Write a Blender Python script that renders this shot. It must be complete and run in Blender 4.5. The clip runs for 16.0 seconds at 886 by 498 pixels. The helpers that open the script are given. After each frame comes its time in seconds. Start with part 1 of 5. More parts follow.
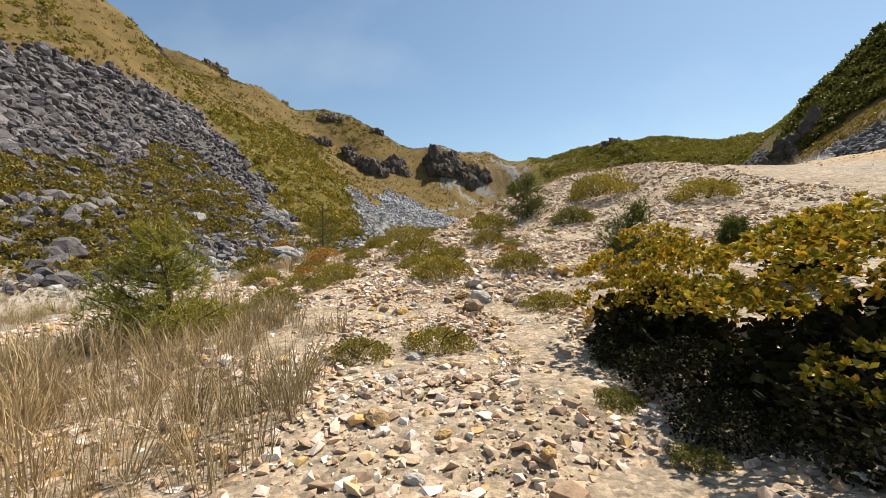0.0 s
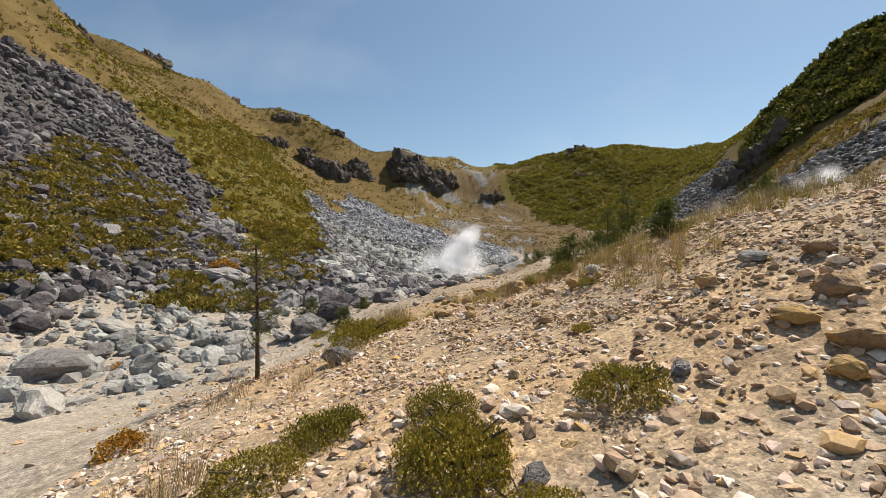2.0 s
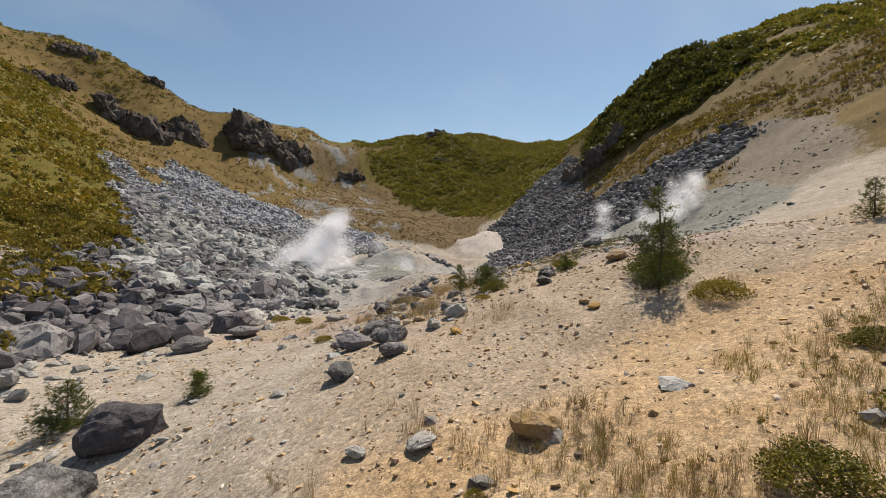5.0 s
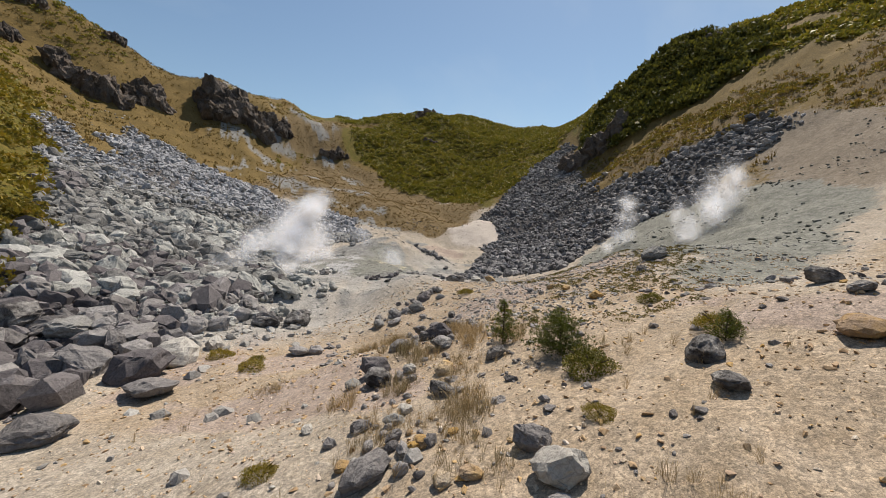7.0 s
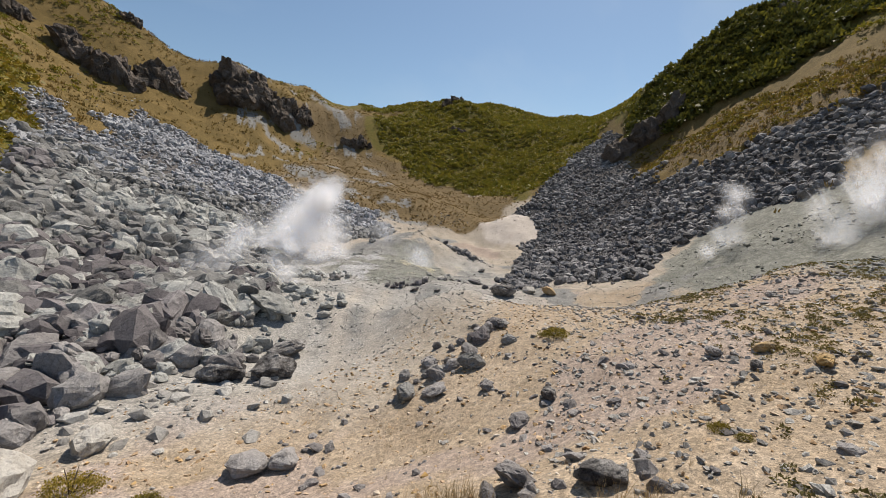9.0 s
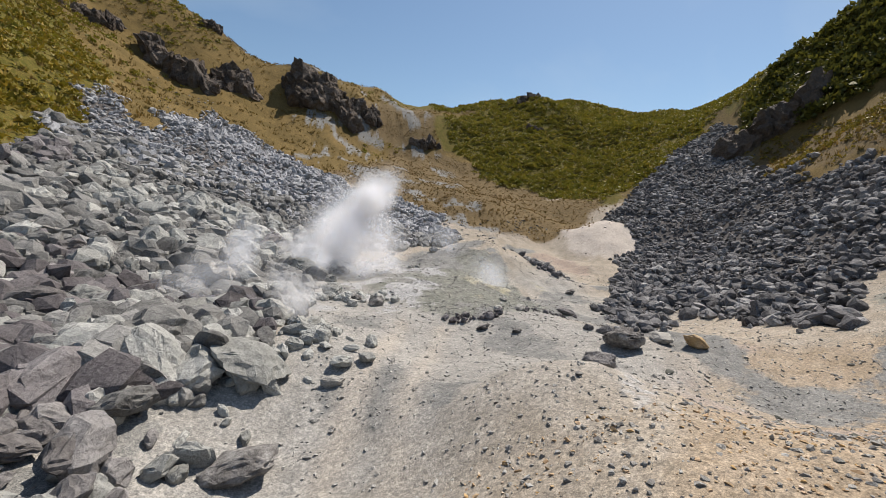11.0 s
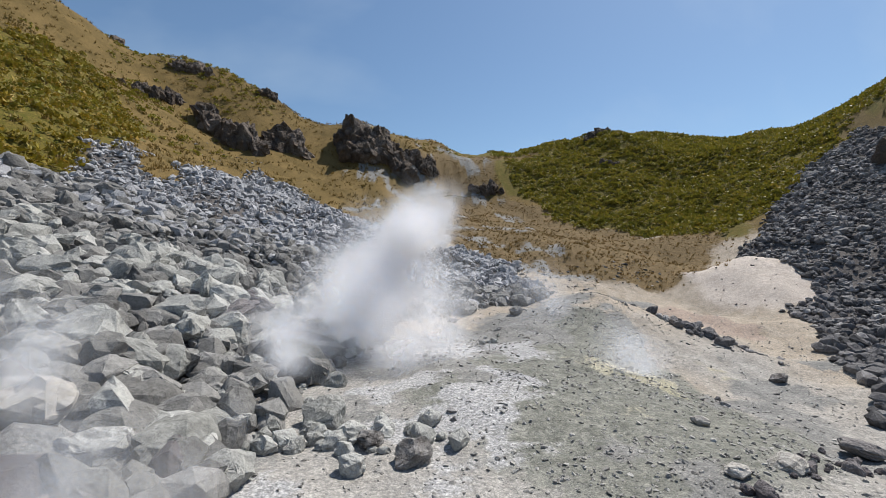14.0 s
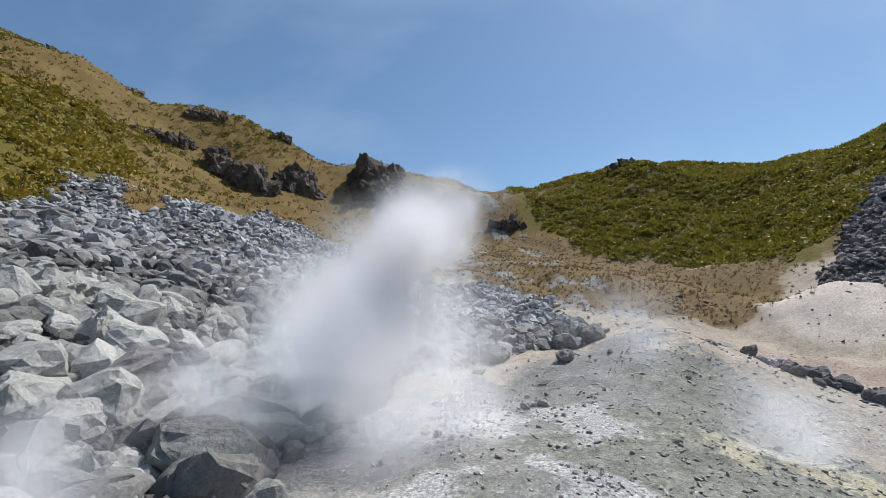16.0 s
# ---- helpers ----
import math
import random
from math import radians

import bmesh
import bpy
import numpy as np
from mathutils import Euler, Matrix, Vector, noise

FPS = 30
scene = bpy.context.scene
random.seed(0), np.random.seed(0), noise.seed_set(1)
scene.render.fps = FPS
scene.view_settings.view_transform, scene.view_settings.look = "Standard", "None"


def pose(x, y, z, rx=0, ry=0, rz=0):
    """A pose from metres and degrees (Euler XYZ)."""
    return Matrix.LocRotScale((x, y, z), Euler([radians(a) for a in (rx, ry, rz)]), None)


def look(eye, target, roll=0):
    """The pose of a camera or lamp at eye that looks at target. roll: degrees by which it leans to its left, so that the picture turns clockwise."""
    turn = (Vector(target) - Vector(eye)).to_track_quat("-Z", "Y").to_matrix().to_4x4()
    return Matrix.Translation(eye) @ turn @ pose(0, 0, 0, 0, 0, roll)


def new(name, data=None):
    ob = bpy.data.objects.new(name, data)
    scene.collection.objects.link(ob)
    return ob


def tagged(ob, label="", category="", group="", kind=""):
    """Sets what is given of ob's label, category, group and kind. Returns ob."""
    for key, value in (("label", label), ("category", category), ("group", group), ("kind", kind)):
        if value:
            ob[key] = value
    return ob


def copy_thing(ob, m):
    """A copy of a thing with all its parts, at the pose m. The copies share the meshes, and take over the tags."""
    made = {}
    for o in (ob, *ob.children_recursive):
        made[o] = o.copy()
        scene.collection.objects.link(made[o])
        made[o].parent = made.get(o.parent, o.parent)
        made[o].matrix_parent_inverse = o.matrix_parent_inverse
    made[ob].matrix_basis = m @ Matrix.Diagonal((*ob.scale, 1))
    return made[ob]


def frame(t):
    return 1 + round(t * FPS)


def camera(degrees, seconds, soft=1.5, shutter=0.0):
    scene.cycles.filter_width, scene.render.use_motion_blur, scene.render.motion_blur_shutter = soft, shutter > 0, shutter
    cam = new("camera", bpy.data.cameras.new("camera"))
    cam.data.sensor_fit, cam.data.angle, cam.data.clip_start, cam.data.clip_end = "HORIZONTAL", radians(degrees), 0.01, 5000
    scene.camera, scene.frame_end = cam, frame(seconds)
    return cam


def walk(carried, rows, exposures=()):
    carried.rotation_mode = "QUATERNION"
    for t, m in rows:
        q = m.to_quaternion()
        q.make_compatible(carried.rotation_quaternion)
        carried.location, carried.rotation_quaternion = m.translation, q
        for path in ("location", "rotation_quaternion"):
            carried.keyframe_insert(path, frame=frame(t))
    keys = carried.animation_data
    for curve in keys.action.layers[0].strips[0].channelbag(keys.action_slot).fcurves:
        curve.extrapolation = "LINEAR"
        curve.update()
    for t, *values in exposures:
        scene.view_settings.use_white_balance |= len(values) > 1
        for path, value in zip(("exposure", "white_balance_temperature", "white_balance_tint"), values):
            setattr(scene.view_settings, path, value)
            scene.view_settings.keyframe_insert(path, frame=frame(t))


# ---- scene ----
cam = camera(92.9, 16.0, soft=0.85)
METRES, EYE, TILT, LEAN, TURN = 80.0, 0.0, 0.0, 0.0, 0.0
ROWS = [
    (0.0, 0.0, 0.0, 0.0, 0.0, 0.0, -0.0),
    (0.5, -0.0052, 0.0293, 0.0045, -0.48, 0.36, -0.03),
    (1.0, -0.0109, 0.058, 0.0094, -1.38, 0.54, -0.1),
    (1.5, -0.0183, 0.085, 0.0149, -2.92, 0.65, -0.09),
    (2.0, -0.0268, 0.1108, 0.0194, -5.37, 0.68, 0.19),
    (2.5, -0.0353, 0.1365, 0.0234, -9.06, 0.56, 0.78),
    (3.0, -0.0418, 0.1603, 0.0272, -13.34, 0.25, 1.07),
    (3.5, -0.0458, 0.1832, 0.0304, -17.28, -0.18, 0.95),
    (4.0, -0.0473, 0.2064, 0.0331, -20.9, -0.7, 0.44),
    (6.5, -0.0227, 0.3358, 0.0503, -27.83, -3.53, -2.84),
    (7.0, -0.0139, 0.3669, 0.052, -27.92, -3.95, -3.19),
    (7.5, -0.0043, 0.3993, 0.0511, -27.73, -4.26, -3.45),
    (8.0, 0.0066, 0.4329, 0.0483, -27.19, -4.51, -3.59),
    (8.5, 0.0186, 0.468, 0.0461, -26.25, -4.71, -3.74),
    (9.0, 0.0313, 0.5039, 0.0475, -24.85, -4.84, -3.88),
    (11.5, 0.0937, 0.6766, 0.0432, -13.19, -4.64, -4.31),
    (12.0, 0.1022, 0.7116, 0.0403, -11.51, -4.13, -3.92),
    (12.5, 0.1095, 0.747, 0.0376, -10.09, -3.31, -3.37),
    (13.0, 0.1143, 0.7837, 0.0345, -8.98, -2.06, -2.72),
    (13.5, 0.118, 0.8213, 0.0315, -7.96, -0.2, -1.94),
    (14.0, 0.1214, 0.8582, 0.0302, -6.83, 2.51, -0.97),
    (14.5, 0.1247, 0.892, 0.0287, -5.99, 4.9, -0.26),
    (15.0, 0.1282, 0.9206, 0.0264, -5.25, 6.6, 0.16),
    (15.5, 0.1319, 0.9441, 0.0239, -4.6, 7.73, 0.39),
    (16.0, 0.1351, 0.9634, 0.0204, -3.93, 8.51, 0.47),
]
walk(cam, [(t, pose(0, 0, EYE, TILT, LEAN, TURN) @ pose(METRES * x, METRES * y, METRES * z, 90 + pitch, roll, yaw)) for t, x, y, z, yaw, pitch, roll in ROWS],
     [(0.0, 0.60, 7200, 10), (0.5, 0.54, 7200, 10), (1.0, 0.42, 7200, 11), (1.5, 0.36, 7200, 11), (2.5, 0.32, 7200, 11), (3.5, 0.18, 7200, 12), (4.0, 0.18, 7200, 12), (6.5, 0.20, 7100, 12), (9.0, 0.20, 7000, 12), (12.0, 0.25, 6700, 12), (14.0, 0.24, 6450, 11), (16.0, 0.24, 6250, 10)])

# ---- sky and sun ----
SUN_AZIMUTH, SUN_HEIGHT = 52.0, 58.0  # degrees from +y towards +x, degrees above the horizon
world = bpy.data.worlds.new("sky")
scene.world = world
world.use_nodes = True
wn, wl = world.node_tree.nodes, world.node_tree.links
sky = wn.new("ShaderNodeTexSky")
sky.sky_type, sky.sun_disc = "NISHITA", False
sky.sun_elevation, sky.sun_rotation = radians(SUN_HEIGHT), radians(SUN_AZIMUTH)
sky.air_density, sky.dust_density, sky.ozone_density = 1.0, 0.4, 1.2
aim = wn.new("ShaderNodeTexCoord")
veil_map = wn.new("ShaderNodeMapping")
veil_map.inputs["Rotation"].default_value, veil_map.inputs["Scale"].default_value = (0, 0, radians(35)), (0.9, 3.0, 2.2)
wl.new(aim.outputs["Generated"], veil_map.inputs["Vector"])
veil = wn.new("ShaderNodeTexNoise")
veil.inputs["Scale"].default_value, veil.inputs["Detail"].default_value, veil.inputs["Roughness"].default_value = 1.6, 5.0, 0.5
wl.new(veil_map.outputs[0], veil.inputs["Vector"])
thin_cloud = wn.new("ShaderNodeMapRange")
thin_cloud.inputs[1].default_value, thin_cloud.inputs[2].default_value, thin_cloud.inputs[4].default_value = 0.45, 0.8, 0.30
wl.new(veil.outputs[0], thin_cloud.inputs[0])
sky_mix = wn.new("ShaderNodeMix")
sky_mix.data_type = "RGBA"
sky_mix.inputs[7].default_value = (5.8, 6.9, 7.8, 1)
wl.new(thin_cloud.outputs[0], sky_mix.inputs[0])
sky_hue = wn.new("ShaderNodeMix")
sky_hue.data_type, sky_hue.blend_type = "RGBA", "MULTIPLY"
sky_hue.inputs[0].default_value, sky_hue.inputs[7].default_value = 1.0, (0.92, 1.03, 1.05, 1)
wl.new(sky.outputs[0], sky_hue.inputs[6])
wl.new(sky_hue.outputs[2], sky_mix.inputs[6])
wl.new(sky_mix.outputs[2], wn["Background"].inputs[0])
wn["Background"].inputs[1].default_value = 0.092
sun = new("sun", bpy.data.lights.new("sun", "SUN"))
sun.data.energy, sun.data.angle, sun.data.color = 5.0, radians(0.5), (1.0, 0.95, 0.87)
sa, sh = radians(SUN_AZIMUTH), radians(SUN_HEIGHT)
sun.matrix_world = look((0, 0, 0), (-math.sin(sa) * math.cos(sh), -math.cos(sa) * math.cos(sh), -math.sin(sh)))


# ---- noise and landform ----
rng = np.random.default_rng(7)


def hash2(ix, iy, seed):
    h = (ix.astype(np.int64) * 374761393 + iy.astype(np.int64) * 668265263 + seed * 974711) & 0xFFFFFFFF
    h = ((h ^ (h >> 13)) * 1274126177) & 0xFFFFFFFF
    return ((h ^ (h >> 16)) & 0xFFFF) / 65535.0


def vnoise(x, y, seed=0):
    """Smooth value noise, about -1 to 1."""
    x, y = np.asarray(x, float), np.asarray(y, float)
    ix, iy = np.floor(x), np.floor(y)
    fx, fy = x - ix, y - iy
    fx, fy = fx * fx * (3 - 2 * fx), fy * fy * (3 - 2 * fy)
    a, b = hash2(ix, iy, seed), hash2(ix + 1, iy, seed)
    c, d = hash2(ix, iy + 1, seed), hash2(ix + 1, iy + 1, seed)
    return 2 * ((a + (b - a) * fx) * (1 - fy) + (c + (d - c) * fx) * fy) - 1


def fbm(x, y, size, octaves=4, seed=0):
    out, amp = 0, 1.0
    for k in range(octaves):
        out = out + amp * vnoise(x / size + 17.3 * k, y / size - 9.1 * k, seed + k)
        size, amp = size / 2.1, amp * 0.5
    return out


def smooth(a, b, v):
    s = np.clip((v - a) / (b - a), 0, 1)
    return s * s * (3 - 2 * s)


ACROSS = [-260, -140, -85, -55, -35, -20, -10, -2, 6, 14, 20, 26, 34, 42, 51, 60, 80, 96, 112, 132, 160, 240]  # metres across the valley
SECTIONS = {}
SECTIONS[-60] = [19.7, 12.9, 4.2, -0.9, -4.2, -5.7, -6.2, -6.1, -5.3, -4.0, -2.77, -1.4, 0.63, 2.8, 5.42, 8.0, 13.0, 16.7, 19.9, 23.1, 25.6, 22.9]
SECTIONS[-10] = [36.1, 29.42, 13.51, 3.01, -1.7, -2.7, -2.64, -1.35, -0.88, 0.49, 1.83, 3.3, 5.32, 7.5, 10.2, 13.2, 21.1, 27.6, 33.3, 38.59, 42.79, 36.7]
SECTIONS[4] = [41.7, 35.02, 17.32, 4.81, -1.49, -3.12, -1.76, -0.8, 0.09, 1.46, 2.98, 4.6, 6.59, 8.7, 11.33, 14.4, 23.4, 30.8, 37.2, 43.19, 47.99, 41.5]
SECTIONS[15] = [46.6, 39.83, 21.03, 7.02, -0.53, -2.83, -1.93, 0.12, 2.71, 2.89, 3.99, 5.41, 7.19, 9.24, 12.09, 15.48, 25.01, 33.2, 40.3, 46.69, 52.18, 46.0]
SECTIONS[26] = [51.7, 44.73, 25.24, 9.93, 0.6, -2.88, -3.26, -1.04, 0.93, 3.81, 4.62, 5.45, 7.04, 9.07, 12.14, 15.87, 26.32, 35.31, 43.1, 49.88, 56.17, 50.5]
SECTIONS[32] = [54.54, 47.48, 27.74, 11.71, 2.28, -3.07, -3.02, -0.93, 1.06, 3.46, 3.81, 4.48, 6.24, 8.57, 11.8, 15.68, 26.73, 36.23, 44.49, 51.37, 58.32, 52.93]
SECTIONS[38] = [57.4, 50.25, 30.37, 13.55, 3.99, -2.85, -2.72, -1.61, 0.21, 2.26, 2.6, 3.45, 5.19, 7.74, 11.17, 15.29, 26.95, 36.92, 45.59, 52.66, 60.45, 55.3]
SECTIONS[44] = [60.29, 53.04, 33.14, 15.48, 4.75, -1.88, -3.04, -2.57, -0.63, 1.03, 2.48, 3.24, 4.09, 6.47, 10.15, 14.78, 27.0, 37.26, 46.08, 53.66, 62.52, 57.56]
SECTIONS[50] = [63.2, 55.77, 36.03, 17.23, 4.62, -1.16, -3.36, -2.95, -2.7, -0.1, 1.11, 2.61, 2.7, 4.99, 8.92, 13.96, 26.86, 37.34, 46.26, 54.52, 64.61, 59.7]
SECTIONS[56] = [66.11, 58.42, 39.0, 18.36, 6.42, -0.02, -2.84, -3.15, -3.07, -0.69, -0.52, -0.17, 0.89, 3.39, 7.68, 12.52, 26.45, 37.27, 46.31, 55.3, 66.96, 61.72]
SECTIONS[63] = [69.5, 61.31, 42.58, 19.74, 8.68, 0.79, -1.71, -2.63, -4.31, -1.05, -2.53, -3.42, -0.93, 2.76, 6.37, 10.96, 26.29, 36.8, 46.25, 56.41, 69.32, 63.8]
SECTIONS[71] = [73.33, 64.39, 46.97, 22.29, 8.83, 2.41, -0.73, -2.32, -2.76, -3.68, -2.96, -2.79, -2.11, -0.01, 4.08, 9.62, 25.93, 35.68, 46.52, 58.76, 70.44, 65.68]
SECTIONS[80] = [77.6, 67.35, 51.78, 25.52, 8.74, 4.24, 0.36, -2.36, -3.18, -3.19, -3.0, -3.89, -4.28, -2.64, 1.46, 7.73, 24.47, 33.73, 46.08, 60.98, 71.63, 67.5]
SECTIONS[90] = [82.36, 69.12, 57.0, 29.69, 12.43, 6.04, 1.93, 0.25, -2.74, -2.63, -3.31, -4.48, -4.7, -3.93, -1.12, 4.3, 21.37, 31.17, 43.14, 60.62, 75.38, 69.81]
SECTIONS[100] = [87.0, 71.12, 61.67, 32.62, 16.34, 8.01, 3.87, 1.75, -1.06, -2.56, -3.14, -4.27, -4.96, -4.74, -2.76, 2.23, 17.88, 28.58, 40.67, 60.48, 77.82, 71.0]
SECTIONS[110] = [91.35, 75.5, 58.67, 33.74, 17.48, 10.31, 6.16, 3.27, 0.76, -0.98, -2.07, -3.73, -4.54, -3.6, -2.5, 1.42, 14.66, 23.92, 41.43, 65.13, 75.67, 69.14]
SECTIONS[120] = [95.5, 80.13, 56.48, 35.49, 18.16, 11.3, 8.37, 5.62, 3.61, 1.16, 0.41, -0.28, -1.32, -1.36, -0.65, 3.58, 12.61, 20.52, 41.54, 67.86, 72.74, 66.3]
SECTIONS[140] = [103.3, 86.66, 56.52, 35.72, 22.31, 16.53, 13.18, 10.63, 8.76, 7.29, 6.56, 6.27, 6.04, 5.92, 4.97, 5.13, 14.91, 23.86, 34.14, 60.05, 60.55, 62.0]
SECTIONS[165] = [111.6, 89.91, 58.07, 42.8, 26.83, 19.52, 17.4, 15.46, 14.14, 12.88, 12.34, 11.91, 11.14, 10.58, 10.34, 10.48, 16.77, 25.87, 35.22, 48.51, 62.14, 58.6]
SECTIONS[195] = [118.7, 82.6, 73.3, 49.0, 40.47, 35.43, 30.84, 30.1, 27.22, 23.28, 22.31, 22.1, 22.4, 23.1, 24.12, 25.38, 31.86, 33.46, 42.11, 47.98, 55.6, 58.4]
SECTIONS[220] = [118.3, 102.15, 71.31, 70.47, 63.17, 53.63, 52.33, 53.38, 51.31, 49.78, 45.65, 42.19, 40.81, 40.83, 40.83, 41.15, 45.51, 55.18, 50.65, 52.1, 58.37, 54.7]
SECTIONS[250] = [119.8, 107.21, 57.28, 57.81, 48.08, 46.19, 46.9, 45.63, 45.86, 52.63, 55.54, 56.76, 54.73, 52.63, 53.16, 52.31, 57.45, 59.43, 62.15, 65.87, 59.91, 49.9]
SECTIONS[290] = [104.1, 106.21, 44.98, 34.98, 28.47, 25.71, 25.06, 25.31, 26.48, 28.51, 30.67, 33.41, 38.86, 43.51, 45.38, 45.95, 46.17, 50.48, 45.41, 40.71, 39.26, 42.0]
SECTIONS[360] = [59.9, 53.8, 36.2, 28.5, 25.8, 25.0, 24.9, 25.0, 24.9, 24.8, 24.89, 25.0, 25.08, 25.2, 25.49, 25.8, 26.3, 26.5, 26.1, 25.4, 25.4, 30.0]


def spline(knots, q):
    """Weights of the knots for a smooth curve through them, at the places q."""
    knots, n = np.asarray(knots, float), len(knots)
    q = np.clip(np.ravel(q).astype(float), knots[0], knots[-1])
    slope = np.zeros((n, n))
    for i in range(n):
        a, b = max(i - 1, 0), min(i + 1, n - 1)
        slope[i, b] += 1 / (knots[b] - knots[a])
        slope[i, a] -= 1 / (knots[b] - knots[a])
    i = np.clip(np.searchsorted(knots, q) - 1, 0, n - 2)
    h = knots[i + 1] - knots[i]
    s, r = (q - knots[i]) / h, np.arange(len(q))
    w = (h * (s ** 3 - 2 * s ** 2 + s))[:, None] * slope[i] + (h * (s ** 3 - s ** 2))[:, None] * slope[i + 1]
    w[r, i] += 2 * s ** 3 - 3 * s ** 2 + 1
    w[r, i + 1] += 3 * s ** 2 - 2 * s ** 3
    return w


TABLE = np.array([SECTIONS[k] for k in SECTIONS])


def hill(x, y, cx, cy, r, h, power=2.0):
    return h * np.exp(-(np.hypot(x - cx, y - cy) / r) ** power)


def capsule(x, y, x0, y0, x1, y1, r0, r1):
    """How far inside a tapered strip (metres, plus is inside)."""
    dx, dy = x1 - x0, y1 - y0
    s = np.clip(((x - x0) * dx + (y - y0) * dy) / (dx * dx + dy * dy + 1e-9), 0, 1)
    return r0 + (r1 - r0) * s - np.hypot(x - x0 - s * dx, y - y0 - s * dy)


def strips(x, y, rows, soft=3.0, wobble=4.0, seed=0, size=9.0):
    d = np.full(np.shape(x), -1e9)
    for row in rows:
        d = np.maximum(d, capsule(x, y, *row))
    return smooth(-soft, soft, d + wobble * fbm(x, y, size, 3, seed))


def patch(x, y, outlines, soft=3.0, wobble=4.0, seed=0, size=9.0):
    """1 inside any of the outlines on the map, 0 outside, with a ragged soft edge."""
    best = np.full(np.shape(x), -1e9)
    for outline in outlines:
        inside, gap = np.zeros(np.shape(x), bool), np.full(np.shape(x), 1e9)
        for (x0, y0), (x1, y1) in zip(outline, outline[1:] + outline[:1]):
            gap = np.minimum(gap, -capsule(x, y, x0, y0, x1, y1, 0, 0))
            if y0 != y1:
                inside ^= ((y0 > y) != (y1 > y)) & (x < x0 + (x1 - x0) * (y - y0) / (y1 - y0))
        best = np.maximum(best, np.where(inside, gap, -gap))
    return smooth(-soft, soft, best + wobble * fbm(x, y, size, 3, seed))


LEFT_TALUS = [[(-66, 54), (-66, 69), (-64, 76), (-60, 83), (-56, 94), (-49, 91), (-42, 92), (-34, 92), (-22, 65), (-21, 51), (-23, 40), (-22, 29), (-23, 22)],
    [(-27, 97), (-30, 113), (-30, 126), (-34, 139), (-22, 125), (-18, 127), (-25, 176), (-11, 168), (0, 161), (10, 133), (22, 140), (29, 130), (23, 107), (15, 105), (7, 93), (6, 86), (5, 79), (2, 79), (-2, 77), (-4, 75)],
    [(-18, 86), (-20, 138), (-9, 163), (2, 111), (6, 84), (-1, 58), (-7, 47), (-12, 47), (-15, 44), (-20, 43), (-24, 52), (-22, 57), (-18, 67)]]
RIGHT_TALUS = [[(65, 128), (97, 150), (116, 152), (98, 129), (73, 96), (71, 82), (75, 74), (78, 67), (77, 63), (73, 63), (67, 64), (59, 64), (56, 71), (46, 73), (36, 68), (39, 90)],
    [(58, 112), (67, 114), (69, 104), (26, 74), (25, 74), (29, 80), (33, 86), (39, 93), (52, 104)]]
GREEN_TONGUE = [[(-56, 100), (-69, 183), (-44, 161), (-22, 113), (-15, 70), (-22, 65), (-34, 93), (-44, 94)],
    [(-54, 145), (-49, 144), (-40, 141), (-30, 127), (-30, 114), (-26, 99), (-40, 114)],
    [(-62, 140), (-51, 164), (-38, 161), (-20, 105), (-18, 81), (-28, 77), (-37, 89), (-43, 86), (-51, 101)]]
LOW_BUSHES = [[(-45, 49), (-46, 60), (-49, 79), (-43, 80), (-36, 78), (-24, 61), (-23, 54), (-28, 48), (-26, 36), (-27, 31), (-29, 26), (-43, 37)],
    [(-25, 66), (-23, 82), (-16, 79), (-15, 63), (-14, 46), (-17, 50), (-21, 55)],
    [(-23, 50), (-20, 51), (-17, 45), (-20, 43)]]
DRY_GRASS = [[(78, 62), (74, 52), (82, 25), (130, 15), (125, 60), (100, 68)],
    [(6, 153), (30, 204), (44, 199), (57, 186), (54, 173), (65, 163), (69, 140), (64, 129), (48, 122), (29, 126), (23, 139)],
    [(99, 127), (97, 98), (100, 81), (99, 67), (80, 60), (79, 65), (76, 74), (73, 84), (74, 97)],
    [(14, 215), (45, 236), (43, 203), (30, 204), (18, 203)]]
SHRUB_HILL = [[(42, 219), (86, 233), (138, 218), (133, 179), (127, 162), (126, 147), (117, 128), (105, 120), (117, 147), (127, 170), (110, 164), (89, 150), (71, 136), (71, 145), (65, 164), (54, 173), (57, 190), (43, 203)]]
SHRUB_RIDGE = [(84, 146, 124, 168, 6, 8), (50, 250, 150, 245, 16, 24), (110, 215, 150, 200, 18, 24), (138, 165, 160, 190, 16, 20), (146, 100, 160, 40, 14, 30), (118, 78, 130, 50, 9, 14)]
FOREST_HILL = [[(125, 156), (128, 133), (133, 115), (138, 101), (119, 88), (111, 94), (104, 102), (101, 119), (103, 131)]]
FUMAROLE = [[(35, 66), (45, 71), (54, 70), (58, 64), (55, 51), (48, 45), (28, 40), (25, 42), (22, 46)],
    [(20, 44), (25, 42), (28, 40), (15, 37), (15, 39), (17, 42)],
    [(12, 92), (16, 102), (27, 102), (29, 97), (26, 84), (18, 77), (16, 78), (13, 81), (12, 85)]]
SPUR = [[(-5, 47), (-4, 48), (-2, 51), (-1, 52), (1, 56), (4, 58), (4, 52), (6, 53), (9, 53), (26, 71), (35, 65), (23, 48), (20, 45), (17, 42), (15, 39), (12, 36), (7, 35), (2, 39)]]
PALE_SLOPE = [[(66, 64), (75, 66), (76, 63), (76, 59), (72, 51), (48, 45), (55, 51), (56, 55)]]
